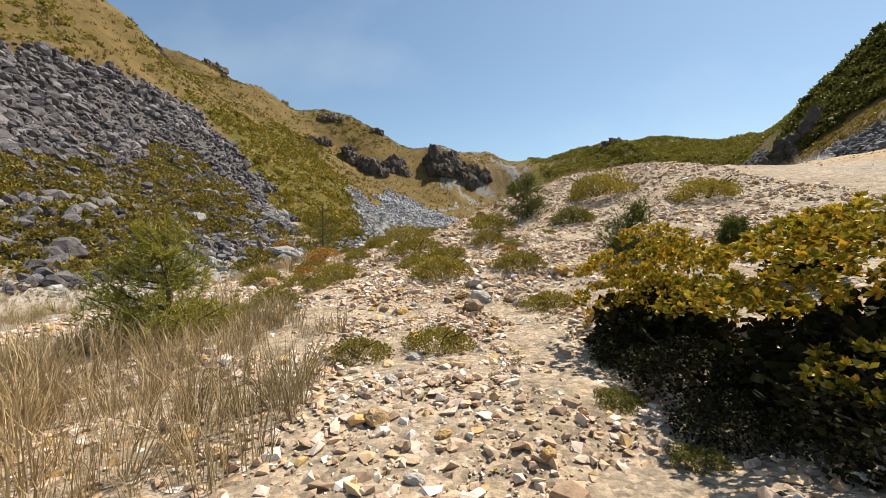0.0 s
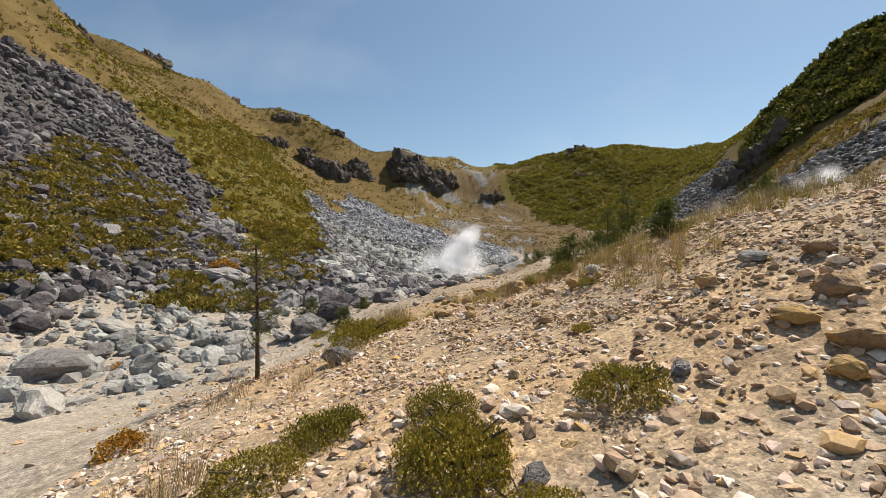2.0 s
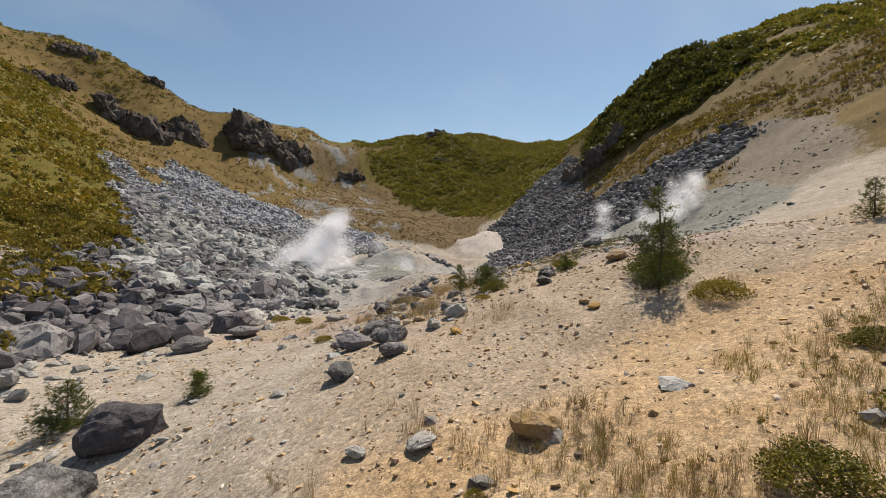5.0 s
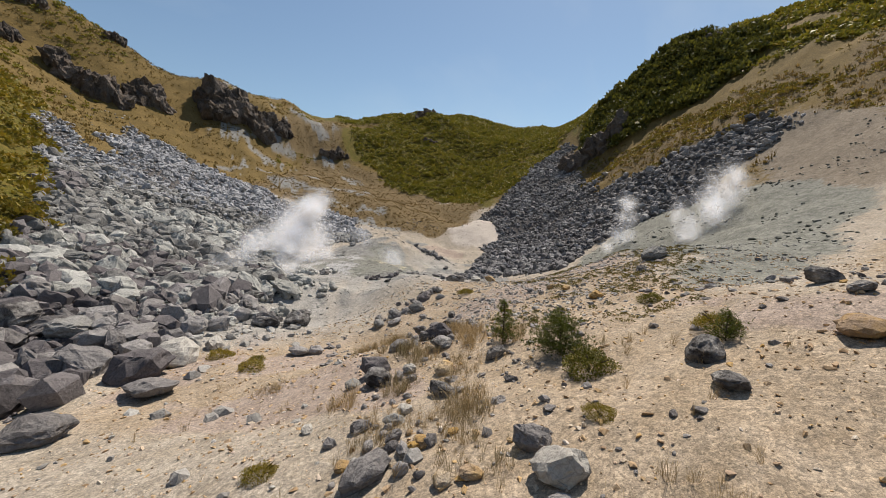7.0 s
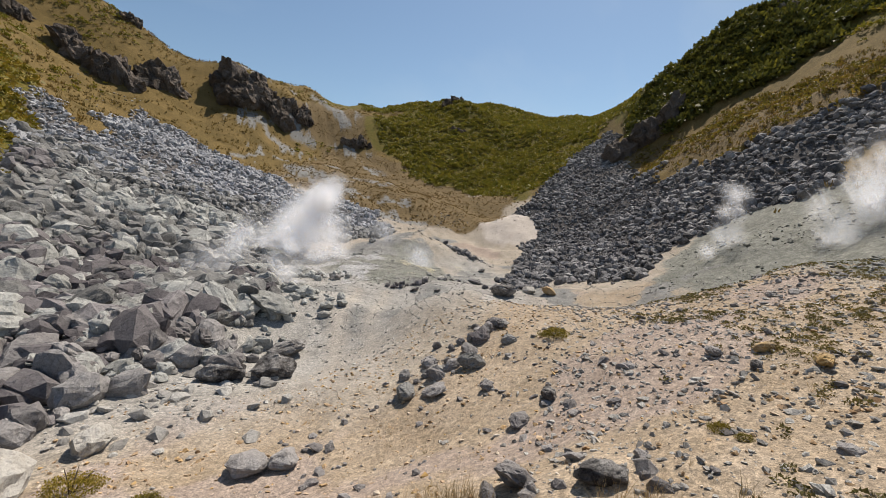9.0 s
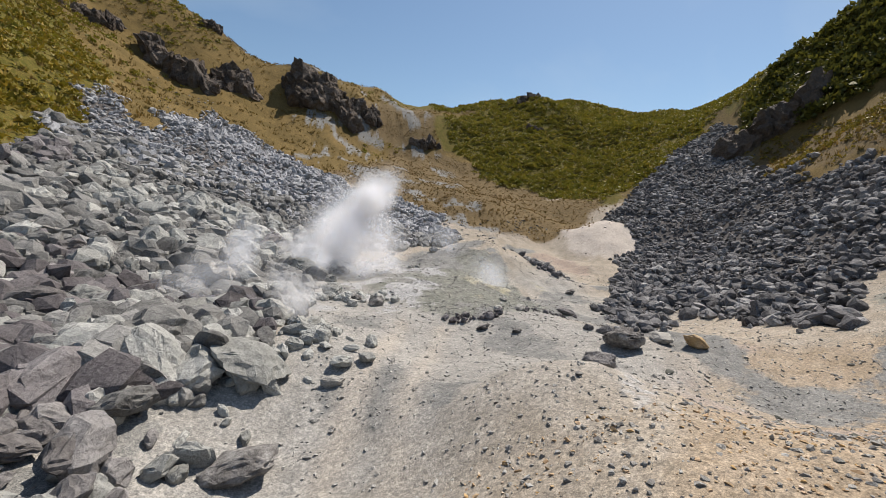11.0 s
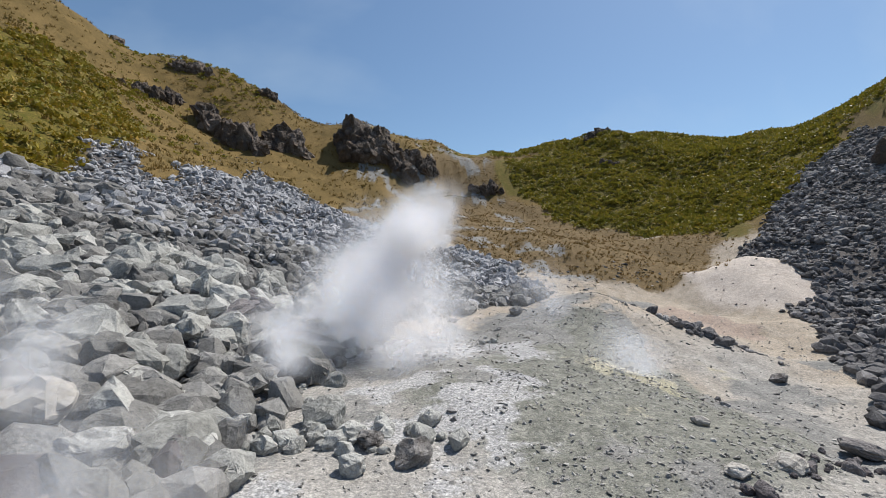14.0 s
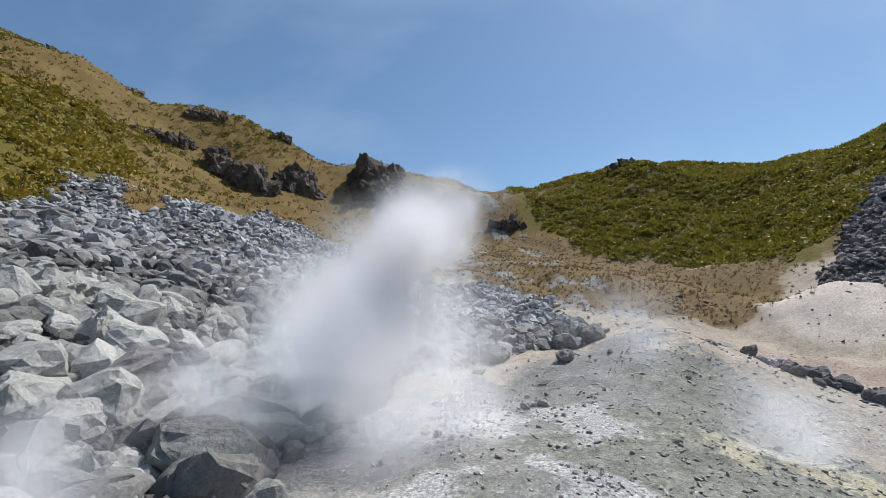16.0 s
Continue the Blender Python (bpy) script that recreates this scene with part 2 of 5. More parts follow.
PALE_SAND = [(5, 62, 12, 80, 5, 8), (4, 66, 20, 72, 8, 9), (12, 77, 34, 85, 6, 5), (0, 78, 10, 88, 3, 5), (30, 88, 34, 98, 3, 3), (-6, 60, 2, 62, 3, 3), (-5, 77.5, 4, 78.5, 2.5, 2.5)]
WHITE_MOUND = [(54, 114.5, 54.5, 118.5, 5.8, 6.2)]
GRASS_STRIPS = [(-2.2, 1.4, -1.6, 3.6, 0.7, 0.5), (-1.2, 1.5, -1.0, 2.4, 0.3, 0.3), (-7, 12, -3.2, 9.2, 0.7, 0.6), (7.0, 42.3, 8.0, 42.8, 0.45, 0.5), (4.6, 43.8, 5.2, 44.6, 0.35, 0.35), (2.5, 19.5, 5.5, 19.5, 0.9, 1.0), (5.5, 24.2, 8.5, 24.0, 0.8, 0.9), (3.4, 36.2, 3.9, 37.4, 0.3, 0.35), (5.0, 39.2, 5.4, 39.9, 0.3, 0.3), (6.1, 41.2, 6.9, 41.8, 0.3, 0.35), (1.6, 37.4, 2.1, 38.2, 0.3, 0.3), (8.0, 36.2, 8.6, 36.8, 0.3, 0.3), (4.4, 32.2, 5.0, 32.6, 0.3, 0.3), (1.6, 14.6, 2.3, 18.6, 0.5, 0.7), (-27, 27, -22, 20, 1.6, 1.5), (3.2, 22.8, 6.5, 23.8, 0.7, 0.9), (0.2, 18.4, 2.6, 18.9, 0.6, 0.7), (-12, 17.5, -9.5, 13, 0.8, 0.8), (-14, 15, -22, 25, 1.6, 2.0), (-9, 9, -13, 14, 1.0, 1.4), (-2.6, 1.6, -2.3, 3.2, 0.9, 0.9), (-1.5, 1.5, -1.2, 2.0, 0.25, 0.3), (-5.6, 10, -4, 12, 0.8, 0.8), (-4.9, 15.2, -4.1, 16.2, 0.6, 0.6), (-3.2, 19.5, -2.7, 28, 0.35, 0.4), (-0.8, 28.3, 1.8, 22.5, 0.7, 0.8), (1.8, 22.0, 2.6, 18.2, 0.8, 1.0), (2.6, 18.0, 4.5, 15.5, 0.9, 1.2),
                (4.5, 20, 9, 23, 1.4, 1.6), (2.9, 35.4, 3.3, 36.6, 0.4, 0.4), (5.6, 40.2, 6.4, 41.2, 0.5, 0.5), (-3.5, 43.5, 1.2, 45, 0.6, 0.6)]


def near(x, y, x0, y0, x1, y1, r0, r1):
    return smooth(-0.5, 1.0, capsule(x, y, x0, y0, x1, y1, r0, r1))


def zones(x, y):
    z = {"left_talus": patch(x, y, LEFT_TALUS, 1.5, 2.0, 1), "right_talus": patch(x, y, RIGHT_TALUS, 1.5, 2.0, 2),
         "tongue": patch(x, y, GREEN_TONGUE, 2.5, 2.5, 3), "dry": patch(x, y, DRY_GRASS, 3.0, 3.0, 4),
         "shrub": np.maximum(patch(x, y, SHRUB_HILL, 3.0, 4.0, 5, 20.0), strips(x, y, SHRUB_RIDGE, 4.0, 5.0, 15, 20.0)), "fume": patch(x, y, FUMAROLE, 2.0, 2.0, 6),
         "pale": patch(x, y, PALE_SLOPE, 4.0, 4.0, 8), "sand": strips(x, y, PALE_SAND, 4.0, 3.0, 9),
         "mound": strips(x, y, WHITE_MOUND, 0.6, 0.9, 10, 4.0), "bushes": patch(x, y, LOW_BUSHES, 2.0, 3.0, 12),
         "forest": patch(x, y, FOREST_HILL, 3.0, 4.0, 13), "tufts": strips(x, y, GRASS_STRIPS, 0.4, 0.5, 14, 2.0)}
    z["left_talus"] = z["left_talus"] * (1 - z["tongue"])
    z["talus"] = np.maximum(z["left_talus"], z["right_talus"]) * (1 - z["mound"])
    return z


def land(x, y):
    """The landform without stones: metres."""
    x, y = np.asarray(x, float), np.asarray(y, float)
    shape = x.shape
    xs, ys = x.ravel(), y.ravel()
    out = np.empty(len(xs))
    keys = list(SECTIONS)
    for i in range(0, len(xs), 40000):
        out[i:i + 40000] = np.einsum("pi,pj,ij->p", spline(keys, ys[i:i + 40000]), spline(ACROSS, xs[i:i + 40000]), TABLE)
    out = out.reshape(shape)
    far = np.maximum(np.maximum(np.abs(x) - 240, y - 340), -50 - y)
    out = out * (1 - smooth(0, 260, far))
    out = out + hill(x, y, 54.3, 118, 7.0, 3.1, 2.4) + hill(x, y, 29, 106, 8.5, 3.0) + hill(x, y, 24, 96, 8.0, 0.9) + hill(x, y, 27.0, 103.0, 5.5, 1.5, 1.3)
    wild = smooth(10, 60, np.hypot(x - 8, y - 45) - 25)
    out = out + wild * (1.5 * fbm(x, y, 22, 4, 20) + 0.5 * fbm(x, y, 5, 3, 24))
    out = out + (0.17 + 0.1 * wild) * fbm(x, y, 3.0, 3, 30) + 0.035 * fbm(x, y, 0.6, 2, 35)
    return out


# ---- materials ----
def material(name):
    m = bpy.data.materials.new(name)
    m.use_nodes = True
    return m, m.node_tree.nodes, m.node_tree.links, m.node_tree.nodes["Principled BSDF"]


def ramp(nodes, stops):
    r = nodes.new("ShaderNodeValToRGB").color_ramp
    r.elements[0].position, r.elements[0].color = stops[0][0], (*stops[0][1], 1)
    r.elements[1].position, r.elements[1].color = stops[-1][0], (*stops[-1][1], 1)
    for p, c in stops[1:-1]:
        r.elements.new(p).color = (*c, 1)
    return nodes[-1]


def texture(nodes, links, scale, detail=4.0, rough=0.6, kind="noise", where=None):
    t = nodes.new("ShaderNodeTexNoise" if kind == "noise" else "ShaderNodeTexVoronoi")
    t.inputs["Scale"].default_value = scale
    if kind == "noise":
        t.inputs["Detail"].default_value, t.inputs["Roughness"].default_value = detail, rough
    links.new(where, t.inputs["Vector"])
    return t


def blend(nodes, links, factor, a, b, how="MIX"):
    m = nodes.new("ShaderNodeMix")
    m.data_type, m.blend_type, m.clamp_factor = "RGBA", how, True
    for value, socket in ((factor, m.inputs[0]), (a, m.inputs[6]), (b, m.inputs[7])):
        if hasattr(value, "is_linked"):
            links.new(value, socket)
        else:
            socket.default_value = value if isinstance(value, float) else (*value, 1)
    return m.outputs[2]


def bumped(nodes, links, bsdf, height, strength, distance):
    b = nodes.new("ShaderNodeBump")
    b.inputs["Strength"].default_value, b.inputs["Distance"].default_value = strength, distance
    links.new(height, b.inputs["Height"])
    links.new(b.outputs[0], bsdf.inputs["Normal"])


def rock_material(name, stops, tint, rough=0.9, grain=9.0, bump=0.42, cracked=0.4):
    """Stone whose pieces differ: stops along a random value of each piece, mottled with tint, pitted and cracked."""
    m, n, l, bsdf = material(name)
    geo = n.new("ShaderNodeNewGeometry")
    info = n.new("ShaderNodeObjectInfo")
    add = n.new("ShaderNodeMath")
    add.operation = "ADD"
    l.new(geo.outputs["Random Per Island"], add.inputs[0])
    l.new(info.outputs["Random"], add.inputs[1])
    fract = n.new("ShaderNodeMath")
    fract.operation = "FRACT"
    l.new(add.outputs[0], fract.inputs[0])
    cr = ramp(n, stops)
    l.new(fract.outputs[0], cr.inputs[0])
    pos = geo.outputs["Position"]
    big = texture(n, l, grain * 0.16, 5, 0.65, where=pos)
    mask = ramp(n, [(0.40, (0, 0, 0)), (0.68, (0.75, 0.75, 0.75))])
    l.new(big.outputs[0], mask.inputs[0])
    fine = texture(n, l, grain, 7, 0.75, where=pos)
    shade = ramp(n, [(0.30, (0.54, 0.54, 0.55)), (0.5, (0.86, 0.86, 0.86)), (0.72, (1.1, 1.1, 1.08))])
    l.new(fine.outputs[0], shade.inputs[0])
    c = blend(n, l, mask.outputs[0], cr.outputs[0], tint)
    c = blend(n, l, 1.0, c, shade.outputs[0], "MULTIPLY")
    warp = n.new("ShaderNodeVectorMath")
    warp.operation = "MULTIPLY_ADD"
    warp.inputs[1].default_value = (1.2 / grain,) * 3
    l.new(fine.outputs["Color"], warp.inputs[0])
    l.new(pos, warp.inputs[2])
    cells = texture(n, l, grain * 0.28, kind="cells", where=warp.outputs[0])
    cells.feature = "DISTANCE_TO_EDGE"
    crack = ramp(n, [(0.0, (0.5, 0.49, 0.48)), (0.03, (1, 1, 1))])
    l.new(cells.outputs["Distance"], crack.inputs[0])
    c = blend(n, l, cracked, c, crack.outputs[0], "MULTIPLY")
    l.new(c, bsdf.inputs["Base Color"])
    bsdf.inputs["Roughness"].default_value = rough
    bsdf.inputs["Specular IOR Level"].default_value = 0.15
    coarse = texture(n, l, grain * 0.35, 6, 0.7, where=pos)
    both = n.new("ShaderNodeMath")
    both.operation = "MULTIPLY_ADD"
    both.inputs[1].default_value = 2.5
    l.new(coarse.outputs[0], both.inputs[0])
    l.new(fine.outputs[0], both.inputs[2])
    bumped(n, l, bsdf, both.outputs[0], min(1.0, 1.5 * bump), 1.3 / grain)
    return m


def leaf_material(name, stops, rough=0.6, through_light=0.25):
    m, n, l, bsdf = material(name)
    geo = n.new("ShaderNodeNewGeometry")
    cr = ramp(n, stops)
    l.new(geo.outputs["Random Per Island"], cr.inputs[0])
    patch = texture(n, l, 0.35, 3, 0.6, where=geo.outputs["Position"])
    shade = ramp(n, [(0.3, (0.62, 0.66, 0.6)), (0.7, (1.25, 1.15, 1.0))])
    l.new(patch.outputs[0], shade.inputs[0])
    c = blend(n, l, 1.0, cr.outputs[0], shade.outputs[0], "MULTIPLY")
    l.new(c, bsdf.inputs["Base Color"])
    bsdf.inputs["Roughness"].default_value = rough
    bsdf.inputs["Specular IOR Level"].default_value = 0.25
    thin = n.new("ShaderNodeBsdfTranslucent")
    l.new(c, thin.inputs[0])
    mix = n.new("ShaderNodeMixShader")
    mix.inputs[0].default_value = through_light
    l.new(bsdf.outputs[0], mix.inputs[1])
    l.new(thin.outputs[0], mix.inputs[2])
    l.new(mix.outputs[0], n["Material Output"].inputs[0])
    return m


TALUS_ROCK = rock_material("grey_talus_rock", [(0.0, (0.053, 0.047, 0.050)), (0.35, (0.132, 0.119, 0.125)), (0.75, (0.216, 0.198, 0.202)), (1.0, (0.370, 0.343, 0.343))], (0.194, 0.178, 0.180))
FOOT_ROCK = rock_material("light_grey_rock", [(0.0, (0.135, 0.124, 0.122)), (0.4, (0.252, 0.237, 0.234)), (1.0, (0.414, 0.396, 0.387))], (0.306, 0.288, 0.279))
MID_ROCK = rock_material("mid_grey_rock", [(0.0, (0.105, 0.102, 0.101)), (0.4, (0.211, 0.207, 0.198)), (1.0, (0.372, 0.364, 0.350))], (0.291, 0.287, 0.274))
# Ash dust, whitened and blued further to paint in the thin steam haze.
HAZED_ROCK = rock_material("haze_whitened_dusted_rock", [(0.0, (0.205, 0.205, 0.214)), (0.4, (0.353, 0.356, 0.372)), (1.0, (0.521, 0.525, 0.544))], (0.437, 0.442, 0.460), cracked=0.25)
ASH_ROCK = rock_material("ash_dusted_rock", [(0.0, (0.252, 0.252, 0.235)), (0.4, (0.386, 0.386, 0.365)), (1.0, (0.571, 0.567, 0.538))], (0.462, 0.462, 0.433), cracked=0.25)
DARK_ROCK = rock_material("dark_andesite", [(0.0, (0.06, 0.058, 0.062)), (0.5, (0.18, 0.174, 0.178)), (0.85, (0.34, 0.33, 0.327)), (1.0, (0.54, 0.525, 0.515))], (0.25, 0.243, 0.242))
SPLIT_ROCK = rock_material("dark_lichened_rock", [(0.0, (0.045, 0.04, 0.04)), (0.5, (0.10, 0.092, 0.09)), (1.0, (0.19, 0.178, 0.17))], (0.60, 0.575, 0.55), grain=12.0, bump=0.55)
CLIFF_ROCK = rock_material("outcrop_rock", [(0.0, (0.07, 0.06, 0.056)), (0.6, (0.15, 0.128, 0.115)), (1.0, (0.24, 0.205, 0.18))], (0.22, 0.16, 0.11), grain=2.4, bump=0.7)
GRAVEL = rock_material("tan_gravel", [(0.0, (0.18, 0.105, 0.055)), (0.25, (0.40, 0.265, 0.155)), (0.5, (0.56, 0.40, 0.27)), (0.68, (0.52, 0.32, 0.11)), (0.85, (0.58, 0.46, 0.37)), (1.0, (0.72, 0.65, 0.55))], (0.52, 0.38, 0.23), grain=30.0, bump=0.14, cracked=0.3)
PINK_GRAVEL = rock_material("pinkish_gravel", [(0.0, (0.18, 0.12, 0.08)), (0.15, (0.42, 0.285, 0.19)), (0.4, (0.64, 0.47, 0.35)), (0.55, (0.60, 0.38, 0.13)), (0.68, (0.70, 0.53, 0.46)), (0.85, (0.76, 0.67, 0.58)), (1.0, (0.88, 0.84, 0.78))], (0.60, 0.45, 0.32), grain=30.0, bump=0.14, cracked=0.2)
OCHRE_ROCK = rock_material("ochre_rock", [(0.0, (0.27, 0.19, 0.13)), (0.4, (0.42, 0.31, 0.215)), (0.7, (0.52, 0.32, 0.10)), (1.0, (0.52, 0.44, 0.35))], (0.50, 0.31, 0.10), grain=14.0, bump=0.35, cracked=0.5)
PALE_ROCK = rock_material("pale_rock", [(0.0, (0.368, 0.352, 0.328)), (1.0, (0.56, 0.536, 0.496))], (0.448, 0.416, 0.368), grain=14.0, bump=0.35, cracked=0.5)
PALE_RUBBLE = rock_material("pale_grey_rubble", [(0.0, (0.20, 0.19, 0.18)), (0.6, (0.40, 0.383, 0.36)), (1.0, (0.56, 0.545, 0.515))], (0.39, 0.38, 0.355), grain=14.0, bump=0.35, cracked=0.5)
GREEN_RUBBLE = rock_material("grey_green_rubble", [(0.0, (0.12, 0.12, 0.105)), (0.6, (0.25, 0.25, 0.22)), (1.0, (0.42, 0.41, 0.365))], (0.21, 0.213, 0.18), grain=14.0, bump=0.35, cracked=0.5)
YOUNG_PINE = leaf_material("young_pine_needles", [(0.0, (0.14, 0.155, 0.025)), (1.0, (0.38, 0.34, 0.06))])
PINE = leaf_material("pine_needles", [(0.0, (0.05, 0.075, 0.015)), (1.0, (0.17, 0.19, 0.035))])
SHRUB = leaf_material("shrub_leaves", [(0.0, (0.16, 0.145, 0.022)), (0.6, (0.27, 0.225, 0.034)), (1.0, (0.36, 0.265, 0.06))])
FAR_SHRUB = leaf_material("hillside_shrub_leaves", [(0.0, (0.15, 0.15, 0.022)), (0.7, (0.25, 0.228, 0.032)), (1.0, (0.33, 0.245, 0.055))])
TONGUE_SHRUB = leaf_material("yellow_green_shrub_leaves", [(0.0, (0.14, 0.12, 0.016)), (0.6, (0.27, 0.22, 0.026)), (1.0, (0.33, 0.22, 0.045))])
FOREST = leaf_material("dark_tree_leaves", [(0.0, (0.055, 0.06, 0.014)), (0.8, (0.13, 0.13, 0.026)), (1.0, (0.20, 0.19, 0.03))])
YELLOW_LEAF = leaf_material("yellowing_shrub_leaves", [(0.0, (0.07, 0.09, 0.015)), (0.35, (0.28, 0.24, 0.025)), (0.75, (0.58, 0.42, 0.045)), (1.0, (0.66, 0.36, 0.045))], 0.5, 0.25)
RED_LEAF = leaf_material("rust_shrub_leaves", [(0.0, (0.14, 0.12, 0.02)), (0.3, (0.34, 0.16, 0.025)), (1.0, (0.56, 0.30, 0.04))])
STRAW = leaf_material("straw", [(0.0, (0.238, 0.17, 0.0935)), (0.6, (0.391, 0.297, 0.17)), (1.0, (0.493, 0.399, 0.272))])
HILL_GRASS = leaf_material("hill_grass", [(0.0, (0.13, 0.092, 0.03)), (0.6, (0.22, 0.155, 0.05)), (1.0, (0.31, 0.22, 0.085))])
BROWN_GRASS = leaf_material("brown_grass", [(0.0, (0.15, 0.10, 0.04)), (0.6, (0.24, 0.165, 0.072)), (1.0, (0.31, 0.23, 0.115))])
DARK_SHRUB = leaf_material("olive_shrub_leaves", [(0.0, (0.08, 0.088, 0.016)), (0.6, (0.18, 0.172, 0.028)), (1.0, (0.28, 0.225, 0.05))])
# Near-black leaf colour that carries the shade inside and under the yellowing shrubs.
SHADE_LEAF = leaf_material("shade_dark_shrub_leaves", [(0.0, (0.012, 0.014, 0.006)), (1.0, (0.042, 0.038, 0.012))], 0.95, 0.1)
SCRUB_LEAF = leaf_material("brown_scrub_leaves", [(0.0, (0.11, 0.10, 0.035)), (0.6, (0.19, 0.165, 0.06)), (1.0, (0.28, 0.22, 0.10))])
BUSH_LEAF = leaf_material("talus_bush_leaves", [(0.0, (0.10, 0.088, 0.018)), (0.5, (0.22, 0.185, 0.028)), (1.0, (0.32, 0.225, 0.055))])
BARK = rock_material("bark", [(0.0, (0.07, 0.05, 0.035)), (1.0, (0.13, 0.10, 0.075))], (0.10, 0.08, 0.06), grain=40.0)


def soil_material():
    m, n, l, bsdf = material("valley_soil")
    geo = n.new("ShaderNodeNewGeometry")
    pos = geo.outputs["Position"]
    kinds = []
    for name in ("soil_a", "soil_b", "soil_c", "soil_d", "soil_e"):
        a = n.new("ShaderNodeAttribute")
        a.attribute_name = name
        s = n.new("ShaderNodeSeparateColor")
        l.new(a.outputs["Color"], s.inputs[0])
        kinds += list(s.outputs)
    talus, dry, shrub, fume, pale, sand, mound, ochre, grass, spur, pink, track, crust, sulphur, dark_ash = kinds
    mid, fine, tiny = texture(n, l, 0.9, 6, 0.65, where=pos), texture(n, l, 9, 6, 0.7, where=pos), texture(n, l, 45, 3, 0.7, where=pos)
    wide, rough_ = texture(n, l, 0.13, 5, 0.6, where=pos), texture(n, l, 1.6, 8, 0.7, where=pos)

    def pair(t, a, b, lo=0.35, hi=0.65):
        r = ramp(n, [(lo, a), (hi, b)])
        l.new(t.outputs[0], r.inputs[0])
        return r.outputs[0]

    def broken(factor, t, much):
        add = n.new("ShaderNodeMath")
        add.operation = "MULTIPLY_ADD"
        add.inputs[1].default_value = much
        l.new(t.outputs[0], add.inputs[0])
        l.new(factor, add.inputs[2])
        r = n.new("ShaderNodeMapRange")
        r.interpolation_type = "SMOOTHSTEP"
        r.inputs[1].default_value, r.inputs[2].default_value = 0.3 + 0.5 * much, 0.7 + 0.5 * much
        l.new(add.outputs[0], r.inputs[0])
        return r.outputs[0]

    talus, dry, shrub, grass, ochre, pink = (broken(q, mid, 1.0) for q in (talus, dry, shrub, grass, ochre, pink))
    crust, sulphur, dark_ash, fume, pale = (broken(q, rough_, 1.6) for q in (crust, sulphur, dark_ash, fume, pale))
    base = pair(mid, (0.35, 0.305, 0.25), (0.46, 0.415, 0.36))
    base = blend(n, l, spur, base, pair(mid, (0.35, 0.28, 0.205), (0.45, 0.375, 0.295)))
    base = blend(n, l, pink, base, pair(mid, (0.34, 0.275, 0.235), (0.41, 0.345, 0.305)))
    base = blend(n, l, ochre, base, pair(mid, (0.45, 0.315, 0.185), (0.51, 0.385, 0.255)))
    # The talus soil is coloured darker for the shade in gaps between blocks.
    for factor, a, b, t in ((grass, (0.13, 0.094, 0.034), (0.21, 0.148, 0.06), wide), (sand, (0.31, 0.304, 0.292), (0.41, 0.403, 0.39), mid), (pale, (0.18, 0.15, 0.118), (0.30, 0.26, 0.215), rough_),
                            (dry, (0.13, 0.095, 0.048), (0.225, 0.165, 0.09), rough_), (shrub, (0.0936, 0.0936, 0.0144), (0.173, 0.13, 0.036), mid),
                            (fume, (0.15, 0.157, 0.14), (0.30, 0.306, 0.282), rough_), (dark_ash, (0.20, 0.203, 0.203), (0.30, 0.303, 0.30), mid), (crust, (0.30, 0.306, 0.315), (0.52, 0.53, 0.55), fine), (sulphur, (0.38, 0.365, 0.27), (0.46, 0.44, 0.35), mid), (track, (0.403, 0.374, 0.338), (0.461, 0.432, 0.396), mid), (talus, (0.085, 0.08, 0.08), (0.16, 0.15, 0.15), fine), (mound, (0.52, 0.47, 0.43), (0.62, 0.57, 0.53), mid)):
        base = blend(n, l, factor, base, pair(t, a, b))
    pebble, cobble = texture(n, l, 34, kind="cells", where=pos), texture(n, l, 9, kind="cells", where=pos)
    for cells, lo, hi in ((pebble, 0.68, 1.32), (cobble, 0.82, 1.18)):
        tone = n.new("ShaderNodeSeparateColor")
        l.new(cells.outputs["Color"], tone.inputs[0])
        rr = ramp(n, [(0.0, (lo, lo, lo)), (1.0, (hi, hi * 0.98, hi * 0.95))])
        l.new(tone.outputs[0], rr.inputs[0])
        base = blend(n, l, 1.0, base, rr.outputs[0], "MULTIPLY")
    shade = pair(fine, (0.62, 0.62, 0.62), (1.3, 1.3, 1.3), 0.3, 0.7)
    base = blend(n, l, 1.0, base, shade, "MULTIPLY")
    speck = pair(tiny, (0.6, 0.6, 0.6), (1.04, 1.04, 1.04), 0.3, 0.7)
    base = blend(n, l, 1.0, base, speck, "MULTIPLY")
    l.new(base, bsdf.inputs["Base Color"])
    bsdf.inputs["Roughness"].default_value = 0.95
    bsdf.inputs["Specular IOR Level"].default_value = 0.1
    mixh = n.new("ShaderNodeMath")
    mixh.operation = "ADD"
    l.new(fine.outputs[0], mixh.inputs[0])
    l.new(mid.outputs[0], mixh.inputs[1])
    less = n.new("ShaderNodeMath")
    less.operation = "MULTIPLY_ADD"
    less.inputs[1].default_value = -0.10
    l.new(pebble.outputs["Distance"], less.inputs[0])
    l.new(mixh.outputs[0], less.inputs[2])
    bumped(n, l, bsdf, less.outputs[0], 0.45, 0.09)
    return m


SOIL = soil_material()


